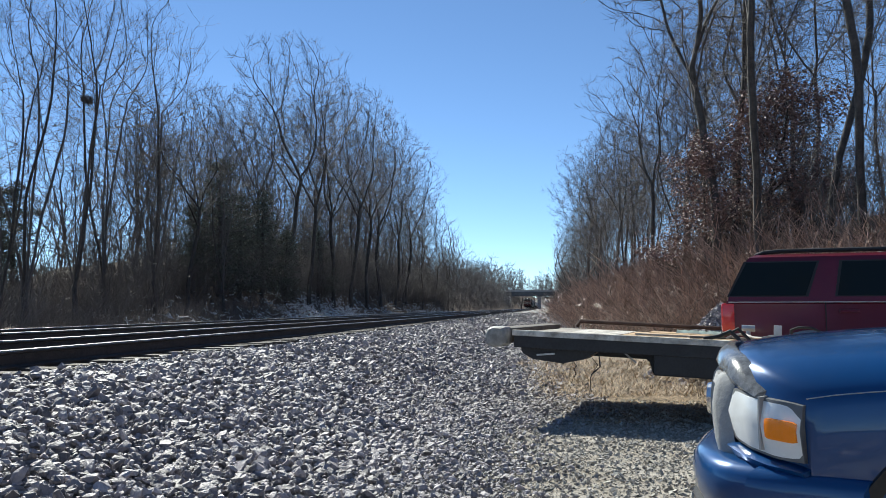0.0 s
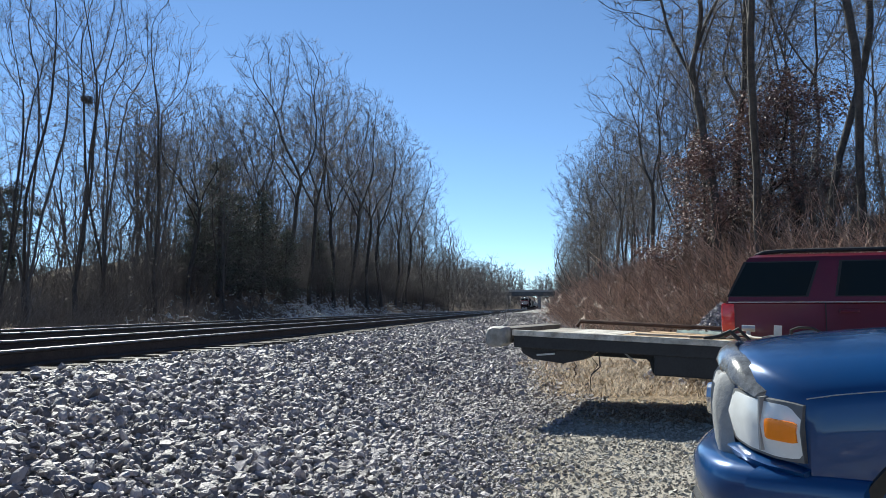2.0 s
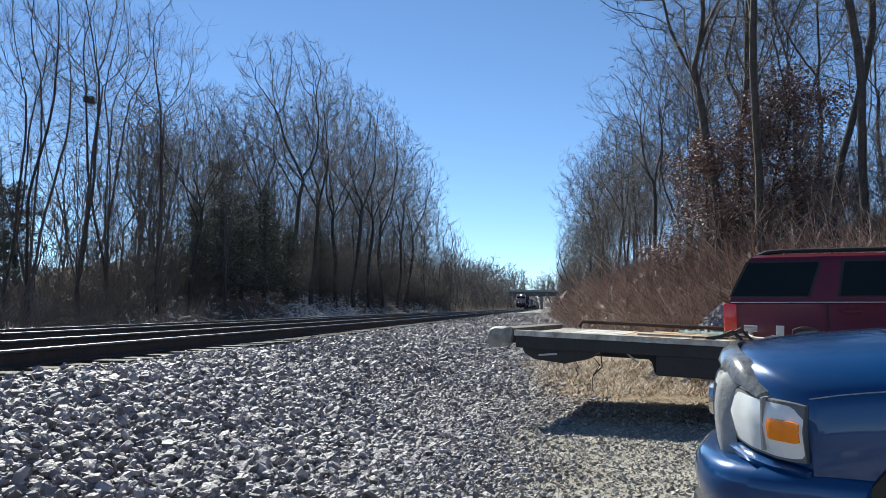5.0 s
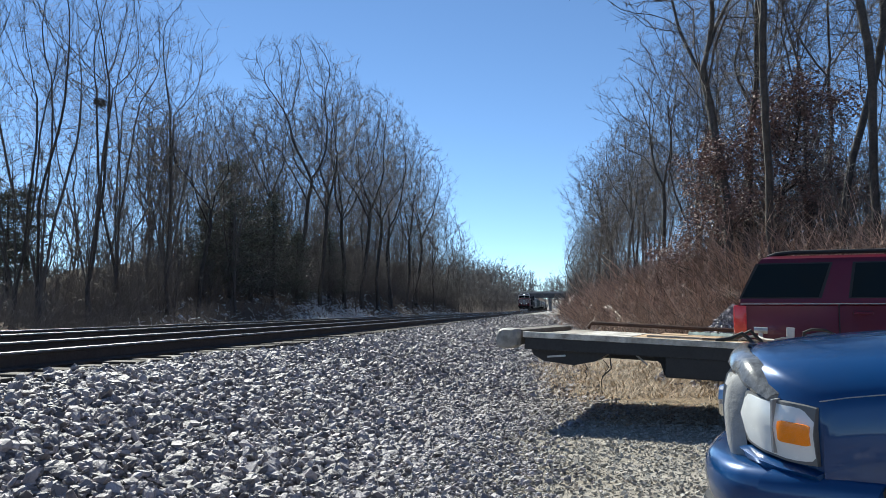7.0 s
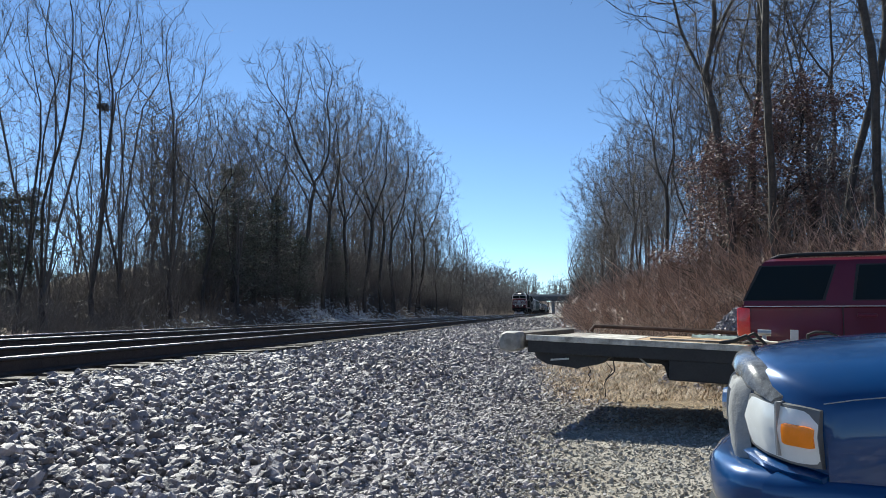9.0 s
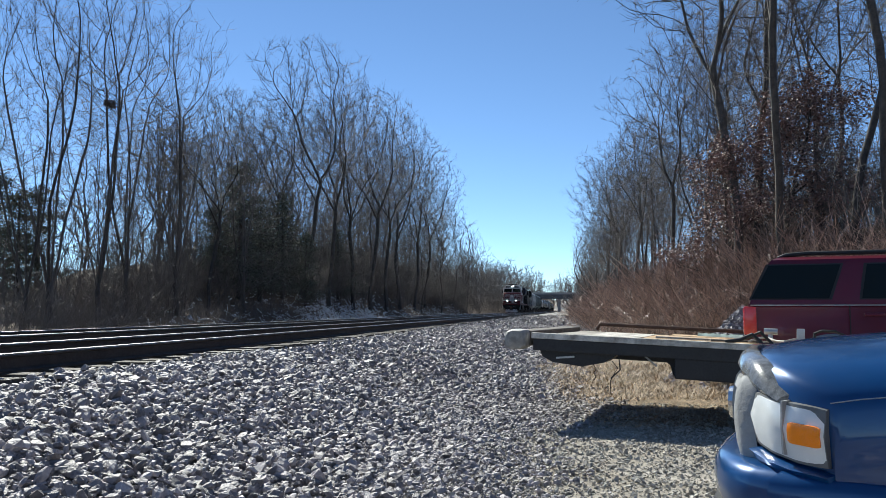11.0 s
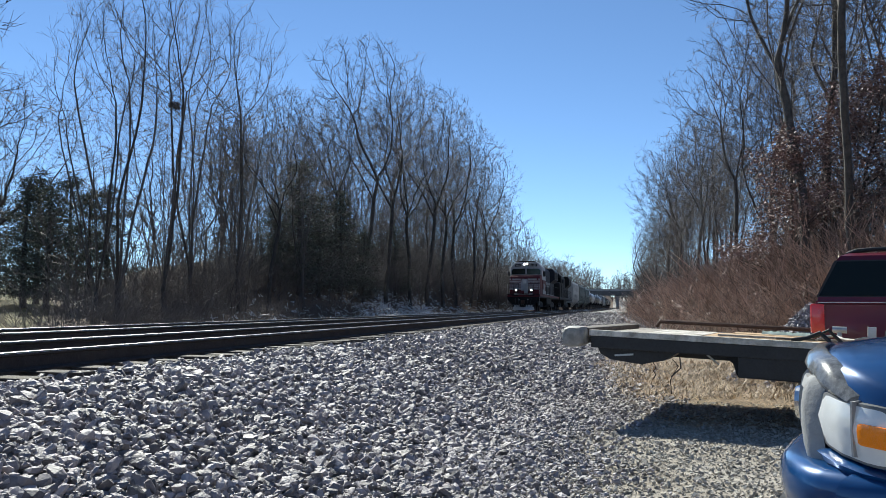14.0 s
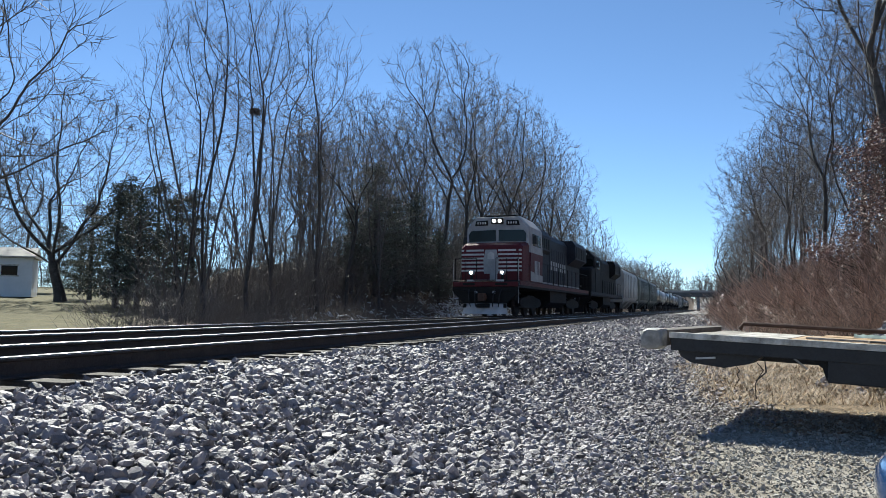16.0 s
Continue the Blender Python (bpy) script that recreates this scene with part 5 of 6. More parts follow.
def build_trailer():
    t = thing("flatbed_trailer", "worn flat deck trailer with plywood sheets and pale end beam", "trailer", YARD @ pose(0.83, 9.0, 0.995, 0, 2.2, -22))
    rng = random.Random(17)
    L, D = 5.6, 2.5
    # deck planks, then loose sheets on them
    k = 0
    y = 0.07
    first = None
    while y < D - 0.08:
        w = 0.19
        if first is None:
            first = part("plank", box(B(), 0.0, L, 0, w, -0.045, -0.008, 0.004), M["wood_grey"], t)
            first.location = (0, y, 0)
        else:
            o = new("plank", first.data)
            o.parent = t
            o.location = (0, y, rng.uniform(-0.004, 0.003))
        y += w + 0.008
    part("edge_board", box(B(), -0.02, L, -0.03, 0.06, -0.035, 0.03, 0.006), M["board_white"], t, "weathered pale edge board")
    part("side_channel", box(B(), 0.0, L, -0.012, 0.05, -0.17, -0.037, 0.005), M["steel_black"], t, "black steel side channel")
    part("far_channel", box(B(), 0.0, L, D - 0.05, D, -0.17, -0.03, 0.005), M["steel_black"], t)
    for x0, x1, y0, y1, m, lab in ((1.15, 2.4, 0.35, 1.7, "plywood", "tan plywood sheet"), (2.42, 3.65, 0.25, 1.5, "plywood", "tan plywood sheet"), (0.5, 1.12, 0.4, 1.9, "board_white", "white weathered sheet"), (1.3, 3.4, 1.75, 2.3, "plywood", "tan plywood sheet"), (3.66, 4.9, 0.35, 1.6, "plywood", "tan plywood sheet")):
        part("sheet", box(B(), x0, x1, y0, y1, -0.006, 0.012 + rng.uniform(0, 0.006), 0.003), M[m], t, lab)
    # raised end beam with rounded cap
    part("end_beam", box(B(), -0.27, -0.06, 0.10, D + 0.05, -0.13, 0.045, 0.015), M["beam"], t, "dark weathered end beam")
    prof = [(-0.31, -0.15), (-0.325, -0.05), (-0.30, 0.03), (-0.24, 0.06), (-0.10, 0.055), (-0.075, 0.02), (-0.075, -0.13), (-0.13, -0.17), (-0.25, -0.175)]
    part("beam_cap", loft(B(), [[(x * k - 0.18 * (1 - k), y, z * k) for x, z in prof] for y, k in ((-0.14, 0.72), (-0.12, 0.92), (-0.08, 1.0), (0.14, 1.0), (0.16, 0.9))]), M["cap"], t, "dented pale grey end cap", True)
    part("far_rail", tube(B(), [(0.2, D - 0.03, 0.02), (0.25, D - 0.03, 0.10), (3.6, D - 0.03, 0.08), (3.7, D - 0.03, 0.02)], 0.028, 8), M["rust"], t, "rusty raised pipe rail", True)
    # frame under the deck
    for y0 in (0.65, 1.7):
        part("frame_beam", box(B(), 0.1, L + 0.9, y0, y0 + 0.1, -0.26, -0.17), M["steel_black"], t)
    for x in (0.15, 0.9, 1.7, 2.5, 3.3, 4.1, 4.9):
        part("cross_member", box(B(), x, x + 0.07, 0.05, D - 0.05, -0.17, -0.05), M["steel_black"], t)
    bm = B()
    prism(bm, [(0.05, -0.17), (0.95, -0.17), (0.80, -0.27), (0.55, -0.33), (0.20, -0.30), (0.08, -0.24)], "y", 0.1, 0.45)
    part("rear_skirt", bm, M["steel_black"], t, "bent black steel skirt")
    part("tool_box", box(B(), 1.58, 3.1, 0.0, 0.55, -0.385, -0.16, 0.015), M["steel_black"], t, "black steel side box")
    for i in range(3):
        pts = [Vector((0.35 + 0.22 * i, 0.3 + 0.15 * i, -0.28))]
        for j in range(5):
            pts.append(pts[-1] + Vector((rng.uniform(-0.05, 0.09), rng.uniform(-0.05, 0.05), -0.035 * (i + 0.4))))
        part("cable", tube(B(), pts, 0.005, 5), M["black"], t, "loose hanging cable")
    part("bracket", prism(B(), [(0.25, -0.26), (0.46, -0.235), (0.46, -0.215), (0.25, -0.24)], "y", 0.08, 0.10), M["steel_pale"], t, "bare metal bracket under the deck")
    part("bracket", tube(B(), [(0.22, 0.06, -0.06), (0.215, 0.06, -0.14)], 0.006, 5), M["steel_pale"], t, "bare metal pin")
    part("mud_flap", panel(B(), [(1.42, 0.1, -0.17), (1.62, 0.1, -0.17), (1.60, 0.1, -0.36), (1.56, 0.1, -0.37), (1.52, 0.1, -0.25)], 0.012), M["rubber"], t, "torn black rubber flap")
    part("tie_rod", tube(B(), [(1.25, 0.1, -0.17), (1.38, 0.1, -0.27)], 0.011, 6), M["steel_pale"], t, "pale steel rod")
    part("hanging_strap", tube(B(), [(0.98, 0.0, -0.17), (1.0, 0.0, -0.33), (0.97, -0.01, -0.36), (0.90, 0.0, -0.43)], 0.007, 6), M["black"], t, "loose black strap")
    # wheels, tongue and jack
    for cx in (3.55, 4.35):
        for y in (0.22, D - 0.22):
            c = Vector((cx, y, -0.47))
            w = part("wheel", wheel(B(), c, 0.36, 0.22, "y", 26), M["rubber"], t, "black rubber tyre", True)
            part("rim", tube(B(), [c - Vector((0, 0.115, 0)), c + Vector((0, 0.115, 0))], 0.19, 18), M["steel_pale"], w)
        part("axle", tube(B(), [(cx, 0.2, -0.47), (cx, D - 0.2, -0.47)], 0.05, 10), M["steel_black"], t)
        for y in (0.72, D - 0.72):
            part("spring", box(B(), cx - 0.3, cx + 0.3, y - 0.04, y + 0.04, -0.44, -0.26), M["steel_black"], t)
    part("tongue", prism(B(), [(L + 0.8, 0.65), (L + 0.9, 0.65), (L + 1.9, 1.2), (L + 1.9, 1.3), (L + 0.9, 1.8), (L + 0.8, 1.8)], "z", -0.27, -0.17), M["steel_black"], t)
    part("jack", tube(B(), [(L + 1.6, 1.25, 0.1), (L + 1.6, 1.25, -0.76)], 0.045, 10), M["steel_black"], t)
    # gear left on the deck
    base = t.matrix_basis
    h = tagged(finish("hand_winch", tube(tube(B(), [(2.95, 0.25, 0.03), (3.1, 0.28, 0.06), (3.22, 0.3, 0.12), (3.3, 0.3, 0.05), (3.32, 0.28, 0.02)], 0.022, 8), [(3.0, 0.4, 0.025), (3.2, 0.38, 0.09), (3.3, 0.36, 0.15), (3.42, 0.36, 0.03)], 0.018, 8), M["black"], smooth=True), "black bent steel bars lying on the deck", "metal bars")
    h.matrix_basis = base @ pose(-0.88, 0, 0)
    hose_pts = [(3.3 + 0.09 * i, 0.55 + 0.12 * math.sin(i * 1.1), 0.035 + 0.05 * abs(math.sin(i * 0.9))) for i in range(13)]
    hose = tagged(finish("hose", tube(B(), hose_pts, 0.013, 8), M["board_white"], smooth=True), "pale hose curled on the trailer deck", "hose")
    hose.matrix_basis = base @ pose(-1.0, 0, 0)
    post = tagged(finish("post_bracket", box(box(B(), 4.02, 4.10, 0.5, 0.56, 0.012, 0.20, 0.005), 3.95, 4.17, 0.44, 0.62, 0.012, 0.03), M["steel_pale"]), "short upright metal bracket on the deck", "bracket")
    post.matrix_basis = base @ pose(-1.24, 0, 0)
    valve = tagged(finish("valve", tube(tube(B(), [(3.62, 0.7, 0.01), (3.62, 0.7, 0.13)], [0.03, 0.022], 10), [(3.55, 0.7, 0.14), (3.69, 0.7, 0.14)], 0.035, 10), M["steel_pale"], smooth=True), "small metal valve standing on the deck", "valve")
    valve.matrix_basis = base @ pose(-1.1, 0, 0.012)
    for k, (x, y, L, a) in enumerate(((1.9, 0.5, 0.55, 20), (2.35, 0.75, 0.7, -14), (2.7, 0.45, 0.5, 35), (1.3, 0.55, 0.9, 3), (2.9, 0.8, 0.45, -30))):
        scrap = tagged(finish("wood_scrap", box(B(), 0, L, -0.03, 0.03, 0.0, 0.022, 0.003), M["wood_grey" if k % 2 else "beam"]), "short weathered wood scrap on the trailer deck", "wood scrap", "scraps on the deck")
        scrap.matrix_basis = base @ pose(x, y, 0.02, 0, 0, a)
    tarp = B()
    rows = [[(2.25 + 0.55 * i / 12, 1.95 + 0.3 * j / 5, 0.02 + 0.045 * abs(math.sin(i * 1.3 + j * 0.8)) * math.sin(math.pi * j / 5)) for j in range(6)] for i in range(13)]
    low = [[(x, y, 0.014) for x, y, z in r] for r in rows]
    loft(tarp, [a + b[::-1] for a, b in zip(rows, low)])
    tp = tagged(finish("tarp", tarp, mat("tarp", (0.22, 0.29, 0.275), 0.55, vary=0.5, scale=12), smooth=True), "crumpled grey green tarp on the deck", "tarp")
    tp.matrix_basis = base @ pose(-0.62, 0, 0)
    hoop = tagged(finish("hoop_rail", tube(B(), [(4.35, 0.45, 0.0), (4.35, 0.45, 0.16), (4.42, 0.45, 0.19), (4.55, 0.45, 0.19), (4.62, 0.45, 0.16), (4.62, 0.45, 0.0)], 0.016, 8), M["black"], smooth=True), "black bent hoop standing on the deck", "metal hoop")
    hoop.matrix_basis = base @ pose(-1.4, 0, 0)


build_trailer()
build_suv()
build_truck()


# ---- the train: y runs back from each unit's front, z from the rail tops ----
M["loco_red"] = mat("loco_red", (0.105, 0.016, 0.022), 0.6, vary=0.3, scale=1.5, spec=0.25)
M["loco_white"] = mat("loco_white", (0.62, 0.60, 0.59), 0.6, vary=0.25, scale=2.5, spec=0.25)
M["loco_silver"] = mat("loco_silver", (0.42, 0.41, 0.42), 0.6, vary=0.3, scale=2.0, spec=0.25)
M["loco_dark"] = mat("loco_dark", (0.03, 0.031, 0.042), 0.65, vary=0.3, scale=1.5, spec=0.2)
M["loco_black"] = mat("loco_black", (0.018, 0.017, 0.017), 0.7, vary=0.4, scale=2, spec=0.2)
M["lamp_on"] = mat("lamp_on", (1, 1, 0.95), 0.3, emit=(1.0, 0.96, 0.88, 28.0))
M["hopper_pale"] = mat("hopper_pale", (0.50, 0.49, 0.46), 0.6, vary=0.35, scale=0.7, bump=0.1)
M["hopper_green"] = mat("hopper_green", (0.15, 0.17, 0.155), 0.6, vary=0.35, scale=0.7, bump=0.1)
M["tank_black"] = mat("tank_black", (0.03, 0.03, 0.03), 0.4, vary=0.4, scale=0.8, coat=0.2)
M["tank_white"] = mat("tank_white", (0.5, 0.49, 0.47), 0.45, vary=0.35, scale=0.8)
CARS = []


def bogie(t, yc, axles, base, name="bogie"):
    b = part(name, B(), M["loco_black"], t, "black bogie frame with wheels")
    bm = bmesh.new()
    for s in (-1, 1):
        prism(bm, [(yc - base / 2 - 0.55, 0.62), (yc - base / 2 - 0.3, 0.82), (yc - 0.5, 0.98), (yc + 0.5, 0.98), (yc + base / 2 + 0.3, 0.82), (yc + base / 2 + 0.55, 0.62), (yc + base / 2 + 0.3, 0.45), (yc + 0.4, 0.38), (yc - 0.4, 0.38), (yc - base / 2 - 0.3, 0.45)], "x", s * 1.02 - 0.09, s * 1.02 + 0.09)
    box(bm, -1.0, 1.0, yc - 0.35, yc + 0.35, 0.6, 1.02)
    bm.to_mesh(b.data)
    bm.free()
    r = 0.51 if axles == 3 else 0.46
    for i in range(axles):
        y = yc + (i / (axles - 1) - 0.5) * base
        bm = B()
        for s in (-1, 1):
            tube(bm, [(s * 0.69, y, r), (s * 0.72, y, r), (s * 0.83, y, r)], [r + 0.025, r + 0.025, r], 22)
        tube(bm, [(-0.8, y, r), (0.8, y, r)], 0.09, 8)
        part("wheelset", bm, M["rail_side"], b, "steel wheelset", True)


def coupler(t, y, s):
    bm = tube(B(), [(0, y, 0.87), (0, y + s * 0.45, 0.87)], 0.11, 8)
    box(bm, -0.16, 0.16, min(y + s * 0.4, y + s * 0.72), max(y + s * 0.4, y + s * 0.72), 0.70, 1.04, 0.04)
    part("coupler", bm, M["rust"], t, "steel knuckle coupler")


def locomotive(lead):
    if lead:
        t = thing("locomotive", "red and silver diesel locomotive with striped nose and lit headlights", "locomotive", group="train")
    else:
        t = thing("locomotive", "black diesel locomotive behind the leading one", "locomotive", group="train")
    nose, stripe, upper, hood = ("loco_red", "loco_white", "loco_silver", "loco_dark") if lead else ("loco_black",) * 4
    part("sill", box(B(), -1.52, 1.52, 0.25, 21.2, 1.30, 1.62, 0.02), M["loco_black"], t, "black frame sill")
    for s in (-1, 1):
        part("sill_stripe", box(B(), s * 1.53 - 0.008, s * 1.53 + 0.008, 0.5, 21.0, 1.42, 1.60), M["loco_red" if lead else "loco_dark"], t, "stripe along the sill")
    part("pilot", prism(B(), [(-1.5, 1.32), (-1.5, 1.1), (-1.0, 0.6), (1.0, 0.6), (1.5, 1.1), (1.5, 1.32)], "y", 0.2, 0.34), M["loco_black"], t, "dark pilot plate")
    part("snow_plow", loft(B(), [[(-0.95, 0.26, 0.60), (0, 0.0, 0.50), (0.95, 0.26, 0.60), (0.95, 0.36, 0.60), (-0.95, 0.36, 0.60)], [(-1.02, 0.14, 0.12), (0, -0.2, 0.12), (1.02, 0.14, 0.12), (1.02, 0.3, 0.12), (-1.02, 0.3, 0.12)]]), M["loco_white" if lead else "loco_black"], t, "pale painted snow plow")
    if lead:
        for x0, x1 in ((-0.30, 0.26), (-0.98, -0.86), (0.86, 0.98)):
            part("plow_opening", box(B(), x0, x1, -0.16 if x0 < 0 < x1 else 0.10, 0.1 if x0 < 0 < x1 else 0.2, 0.40, 0.58), M["loco_black"], t, "dark opening in the plow")
    coupler(t, 0.25, -1)
    coupler(t, 21.2, 1)
    for x in (-0.75, -0.45, 0.45, 0.75):
        bm = tube(B(), [(x, 0.2, 1.2), (x * 0.95, 0.02, 0.95), (x * 0.9, 0.0, 0.6), (x * 0.85, 0.08, 0.45)], 0.03, 6)
        part("air_hose", bm, M["black"], t, "black rubber air hose")
    for s in (-1, 1):
        for k in range(4):
            part("step", box(B(), s * 1.35 - 0.15, s * 1.35 + 0.15, 0.36, 0.75, 0.45 + 0.28 * k, 0.48 + 0.28 * k), M["loco_black"], t)
    rail_mat = "loco_white" if lead else "loco_black"
    part("cut_lever", tube(B(), [(-1.45, 0.18, 1.18), (-0.6, 0.14, 1.10), (-0.2, 0.10, 0.98), (0.2, 0.10, 0.98), (0.6, 0.14, 1.10), (1.45, 0.18, 1.18)], 0.018, 6), M["loco_black"], t, "black coupler lever")
    for s in (-1, 1):
        part("step_rail", tube(B(), [(s * 1.5, 0.3, 0.6), (s * 1.52, 0.28, 1.6), (s * 1.5, 0.3, 2.55)], 0.012, 6), M[rail_mat], t, "pale grab iron")
        part("pilot_socket", tube(B(), [(s * 0.42, 0.22, 1.08), (s * 0.42, 0.12, 1.08)], 0.07, 10), M["loco_silver"], t)
        part("anticlimber_slot", box(B(), s * 0.75 - 0.28, s * 0.75 + 0.28, 0.155, 0.18, 1.40, 1.50), M["loco_black"], t)
    part("drop_step", box(B(), -0.5, 0.5, 0.05, 0.22, 1.60, 1.64), M["loco_black"], t)
    # nose: bevelled, a little narrower at the top
    nz = lambda y, w, z0, z1, c: [(-w, y, z0), (w, y, z0), (w, y, z1 - c), (w - c, y, z1), (-w + c, y, z1), (-w, y, z1 - c)]
    part("nose", loft(B(), [nz(1.38, 1.46, 1.62, 3.36, 0.16), nz(1.24, 1.42, 1.62, 3.28, 0.18), nz(1.18, 1.30, 1.66, 3.18, 0.18)][::-1] + [nz(2.6, 1.54, 1.62, 3.52, 0.14)]), M[nose], t, "deep red nose", False)
    if lead:
        for k in range(6):
            z = 2.06 + 0.185 * k
            for s in (-1, 1):
                x0, x1 = (0.34, 1.28 if k < 5 else 1.18)
                part("stripe", box(B(), min(s * x0, s * x1), max(s * x0, s * x1), 1.165, 1.20, z, z + 0.085, 0.004), M["loco_white"], t)
                part("stripe", box(B(), min(s * 1.30, s * 1.42), max(s * 1.30, s * 1.42), 1.175, 1.26, z, z + 0.085, 0.004), M["loco_white"], t)
        part("nose_panel", prism(B(), [(-0.33, 1.95), (0.33, 1.95), (0.36, 2.6), (0.26, 3.06), (-0.26, 3.06), (-0.36, 2.6)], "y", 1.155, 1.2), M["loco_silver"], t, "silver panel with worn emblem")
        part("emblem", prism(B(), [(-0.16, 2.62), (0.16, 2.62), (0.16, 2.86), (0, 2.98), (-0.16, 2.86)], "y", 1.148, 1.158), M["loco_white"], t)
    part("nose_door", box(B(), -0.05, 0.3, 1.145, 1.17, 1.68, 2.55, 0.01), M["loco_silver" if lead else "loco_black"], t)
    # cab
    cabp = [(-1.55, 1.62), (1.55, 1.62), (1.58, 3.2), (1.52, 4.15), (1.05, 4.55), (-1.05, 4.55), (-1.52, 4.15), (-1.58, 3.2)]
    part("cab_lower", prism(B(), [(-1.55, 1.62), (1.55, 1.62), (1.575, 3.0), (-1.575, 3.0)], "y", 2.45, 5.2), M[nose], t, "red lower cab side")
    up = [(-1.575, 3.0), (1.575, 3.0), (1.53, 4.22), (1.06, 4.72), (-1.06, 4.72), (-1.53, 4.22)]
    part("cab_upper", loft(B(), [[(x * 0.965, 2.30, z if z < 4 else z - 0.03) for x, z in up], [(x, 2.5, z) for x, z in up], [(x, 5.2, z) for x, z in up]]), M[upper], t, "silver upper cab", False)
    part("brow", box(B(), -1.50, 1.50, 2.24, 2.31, 3.02, 3.42, 0.02), M[nose], t)
    for s in (-1, 1):
        part("windscreen", prism(B(), [(s * 0.07, 3.55), (s * 1.38, 3.52), (s * 1.40, 3.88), (s * 1.27, 4.05), (s * 0.07, 4.08)], "y", 2.265, 2.31), M["glass_dark"], t, "dark cab windscreen")
        part("number_board", prism(B(), [(s * 0.45, 4.30), (s * 1.1, 4.28), (s * 1.02, 4.52), (s * 0.45, 4.54)], "y", 2.25, 2.31), M["loco_black"], t, "dark number board with pale bars")
        for k in range(4):
            part("number_bar", box(B(), s * 0.75 - 0.22 + 0.12 * k, s * 0.75 - 0.16 + 0.12 * k, 2.242, 2.252, 4.36, 4.46), M["loco_white"], t)
        part("side_window", box(B(), s * 1.545 - 0.03, s * 1.545 + 0.03, 2.95, 3.75, 3.35, 3.92, 0.01), M["glass_dark"], t)
        part("side_window", box(B(), s * 1.545 - 0.03, s * 1.545 + 0.03, 3.95, 4.75, 3.35, 3.92, 0.01), M["glass_dark"], t)
        part("mirror", box(B(), s * 1.7 - 0.1, s * 1.7 + 0.1, 2.7, 2.74, 3.4, 3.8), M["black"], t)
    lit = "lamp_on" if lead else "lens"
    hl = part("headlight_housing", box(B(), -0.30, 0.30, 2.20, 2.32, 4.36, 4.64, 0.03), M["loco_black"], t)
    for s in (-1, 1):
        part("headlight", tube(B(), [(s * 0.14, 2.20, 4.50), (s * 0.14, 2.17, 4.50)], 0.068, 14), M[lit], hl, "lit headlight" if lead else "")
        d = part("ditch_light_housing", tube(B(), [(s * 0.72, 0.62, 1.98), (s * 0.72, 0.40, 1.98)], 0.12, 14), M["loco_silver" if lead else "loco_black"], t)
        part("ditch_light", tube(B(), [(s * 0.72, 0.40, 1.98), (s * 0.72, 0.385, 1.98)], 0.052, 14), M[lit], d, "lit ditch light" if lead else "")
        part("lamp_post", box(B(), s * 0.72 - 0.05, s * 0.72 + 0.05, 0.45, 0.58, 1.62, 1.86), M["loco_black"], d)
    # platform rails
    def rail(pts, r=0.018):
        part("handrail", tube(B(), pts, r, 6), M["loco_black"], t)
    rail([(-1.45, 0.36, 2.6), (-0.45, 0.36, 2.62)])
    rail([(0.45, 0.36, 2.62), (1.45, 0.36, 2.6)])
    for x in (-1.45, -0.95, -0.45, 0.45, 0.95, 1.45):
        rail([(x, 0.36, 1.62), (x, 0.36, 2.62)])
    part("anticlimber", box(B(), -1.5, 1.5, 0.17, 0.25, 1.34, 1.555, 0.02), M[nose], t, "deep red end sill")
    part("platform_edge", box(B(), -0.85, 0.85, 0.21, 0.30, 1.57, 1.65), M["loco_white" if lead else "loco_black"], t, "white platform edge")
    for s in (-1, 1):
        rail([(s * 1.48, 5.4, 2.65), (s * 1.48, 20.6, 2.65)], 0.02)
        for k in range(11):
            rail([(s * 1.48, 5.5 + 1.5 * k, 1.62), (s * 1.48, 5.5 + 1.5 * k, 2.65)], 0.02)
    # long hood
    part("hood", prism(B(), [(-0.98, 1.62), (0.98, 1.62), (0.98, 4.25), (0.78, 4.56), (-0.78, 4.56), (-0.98, 4.25)], "y", 5.2, 20.6), M[hood], t, "dark long hood")
    part("dynamic_brake", prism(B(), [(-1.12, 3.5), (-0.98, 3.35), (0.98, 3.35), (1.12, 3.5), (1.12, 4.3), (0.92, 4.62), (-0.92, 4.62), (-1.12, 4.3)], "y", 5.9, 9.6), M[hood], t, "raised intake housing")
    part("radiator", prism(B(), [(-1.5, 3.5), (-0.98, 3.1), (0.98, 3.1), (1.5, 3.5), (1.5, 4.35), (1.3, 4.66), (-1.3, 4.66), (-1.5, 4.35)], "y", 15.8, 20.3), M[hood], t, "flared radiator section")
    for y in (6.8, 8.6, 16.9, 18.2, 19.5):
        part("roof_fan", tube(B(), [(0, y, 4.5), (0, y, 4.74)], [0.62, 0.58], 18), M["loco_black"], t)
    part("exhaust", box(B(), -0.3, 0.3, 11.4, 12.4, 4.5, 4.78, 0.03), M["loco_black"], t)
    part("roof_unit", box(B(), -0.75, 0.75, 2.9, 4.4, 4.70, 4.86, 0.03), M["loco_black"], t, "dark roof air conditioner")
    part("horn", tube(B(), [(0.35, 4.2, 4.62), (0.35, 3.6, 4.66)], [0.04, 0.1], 10), M["loco_silver"], t)
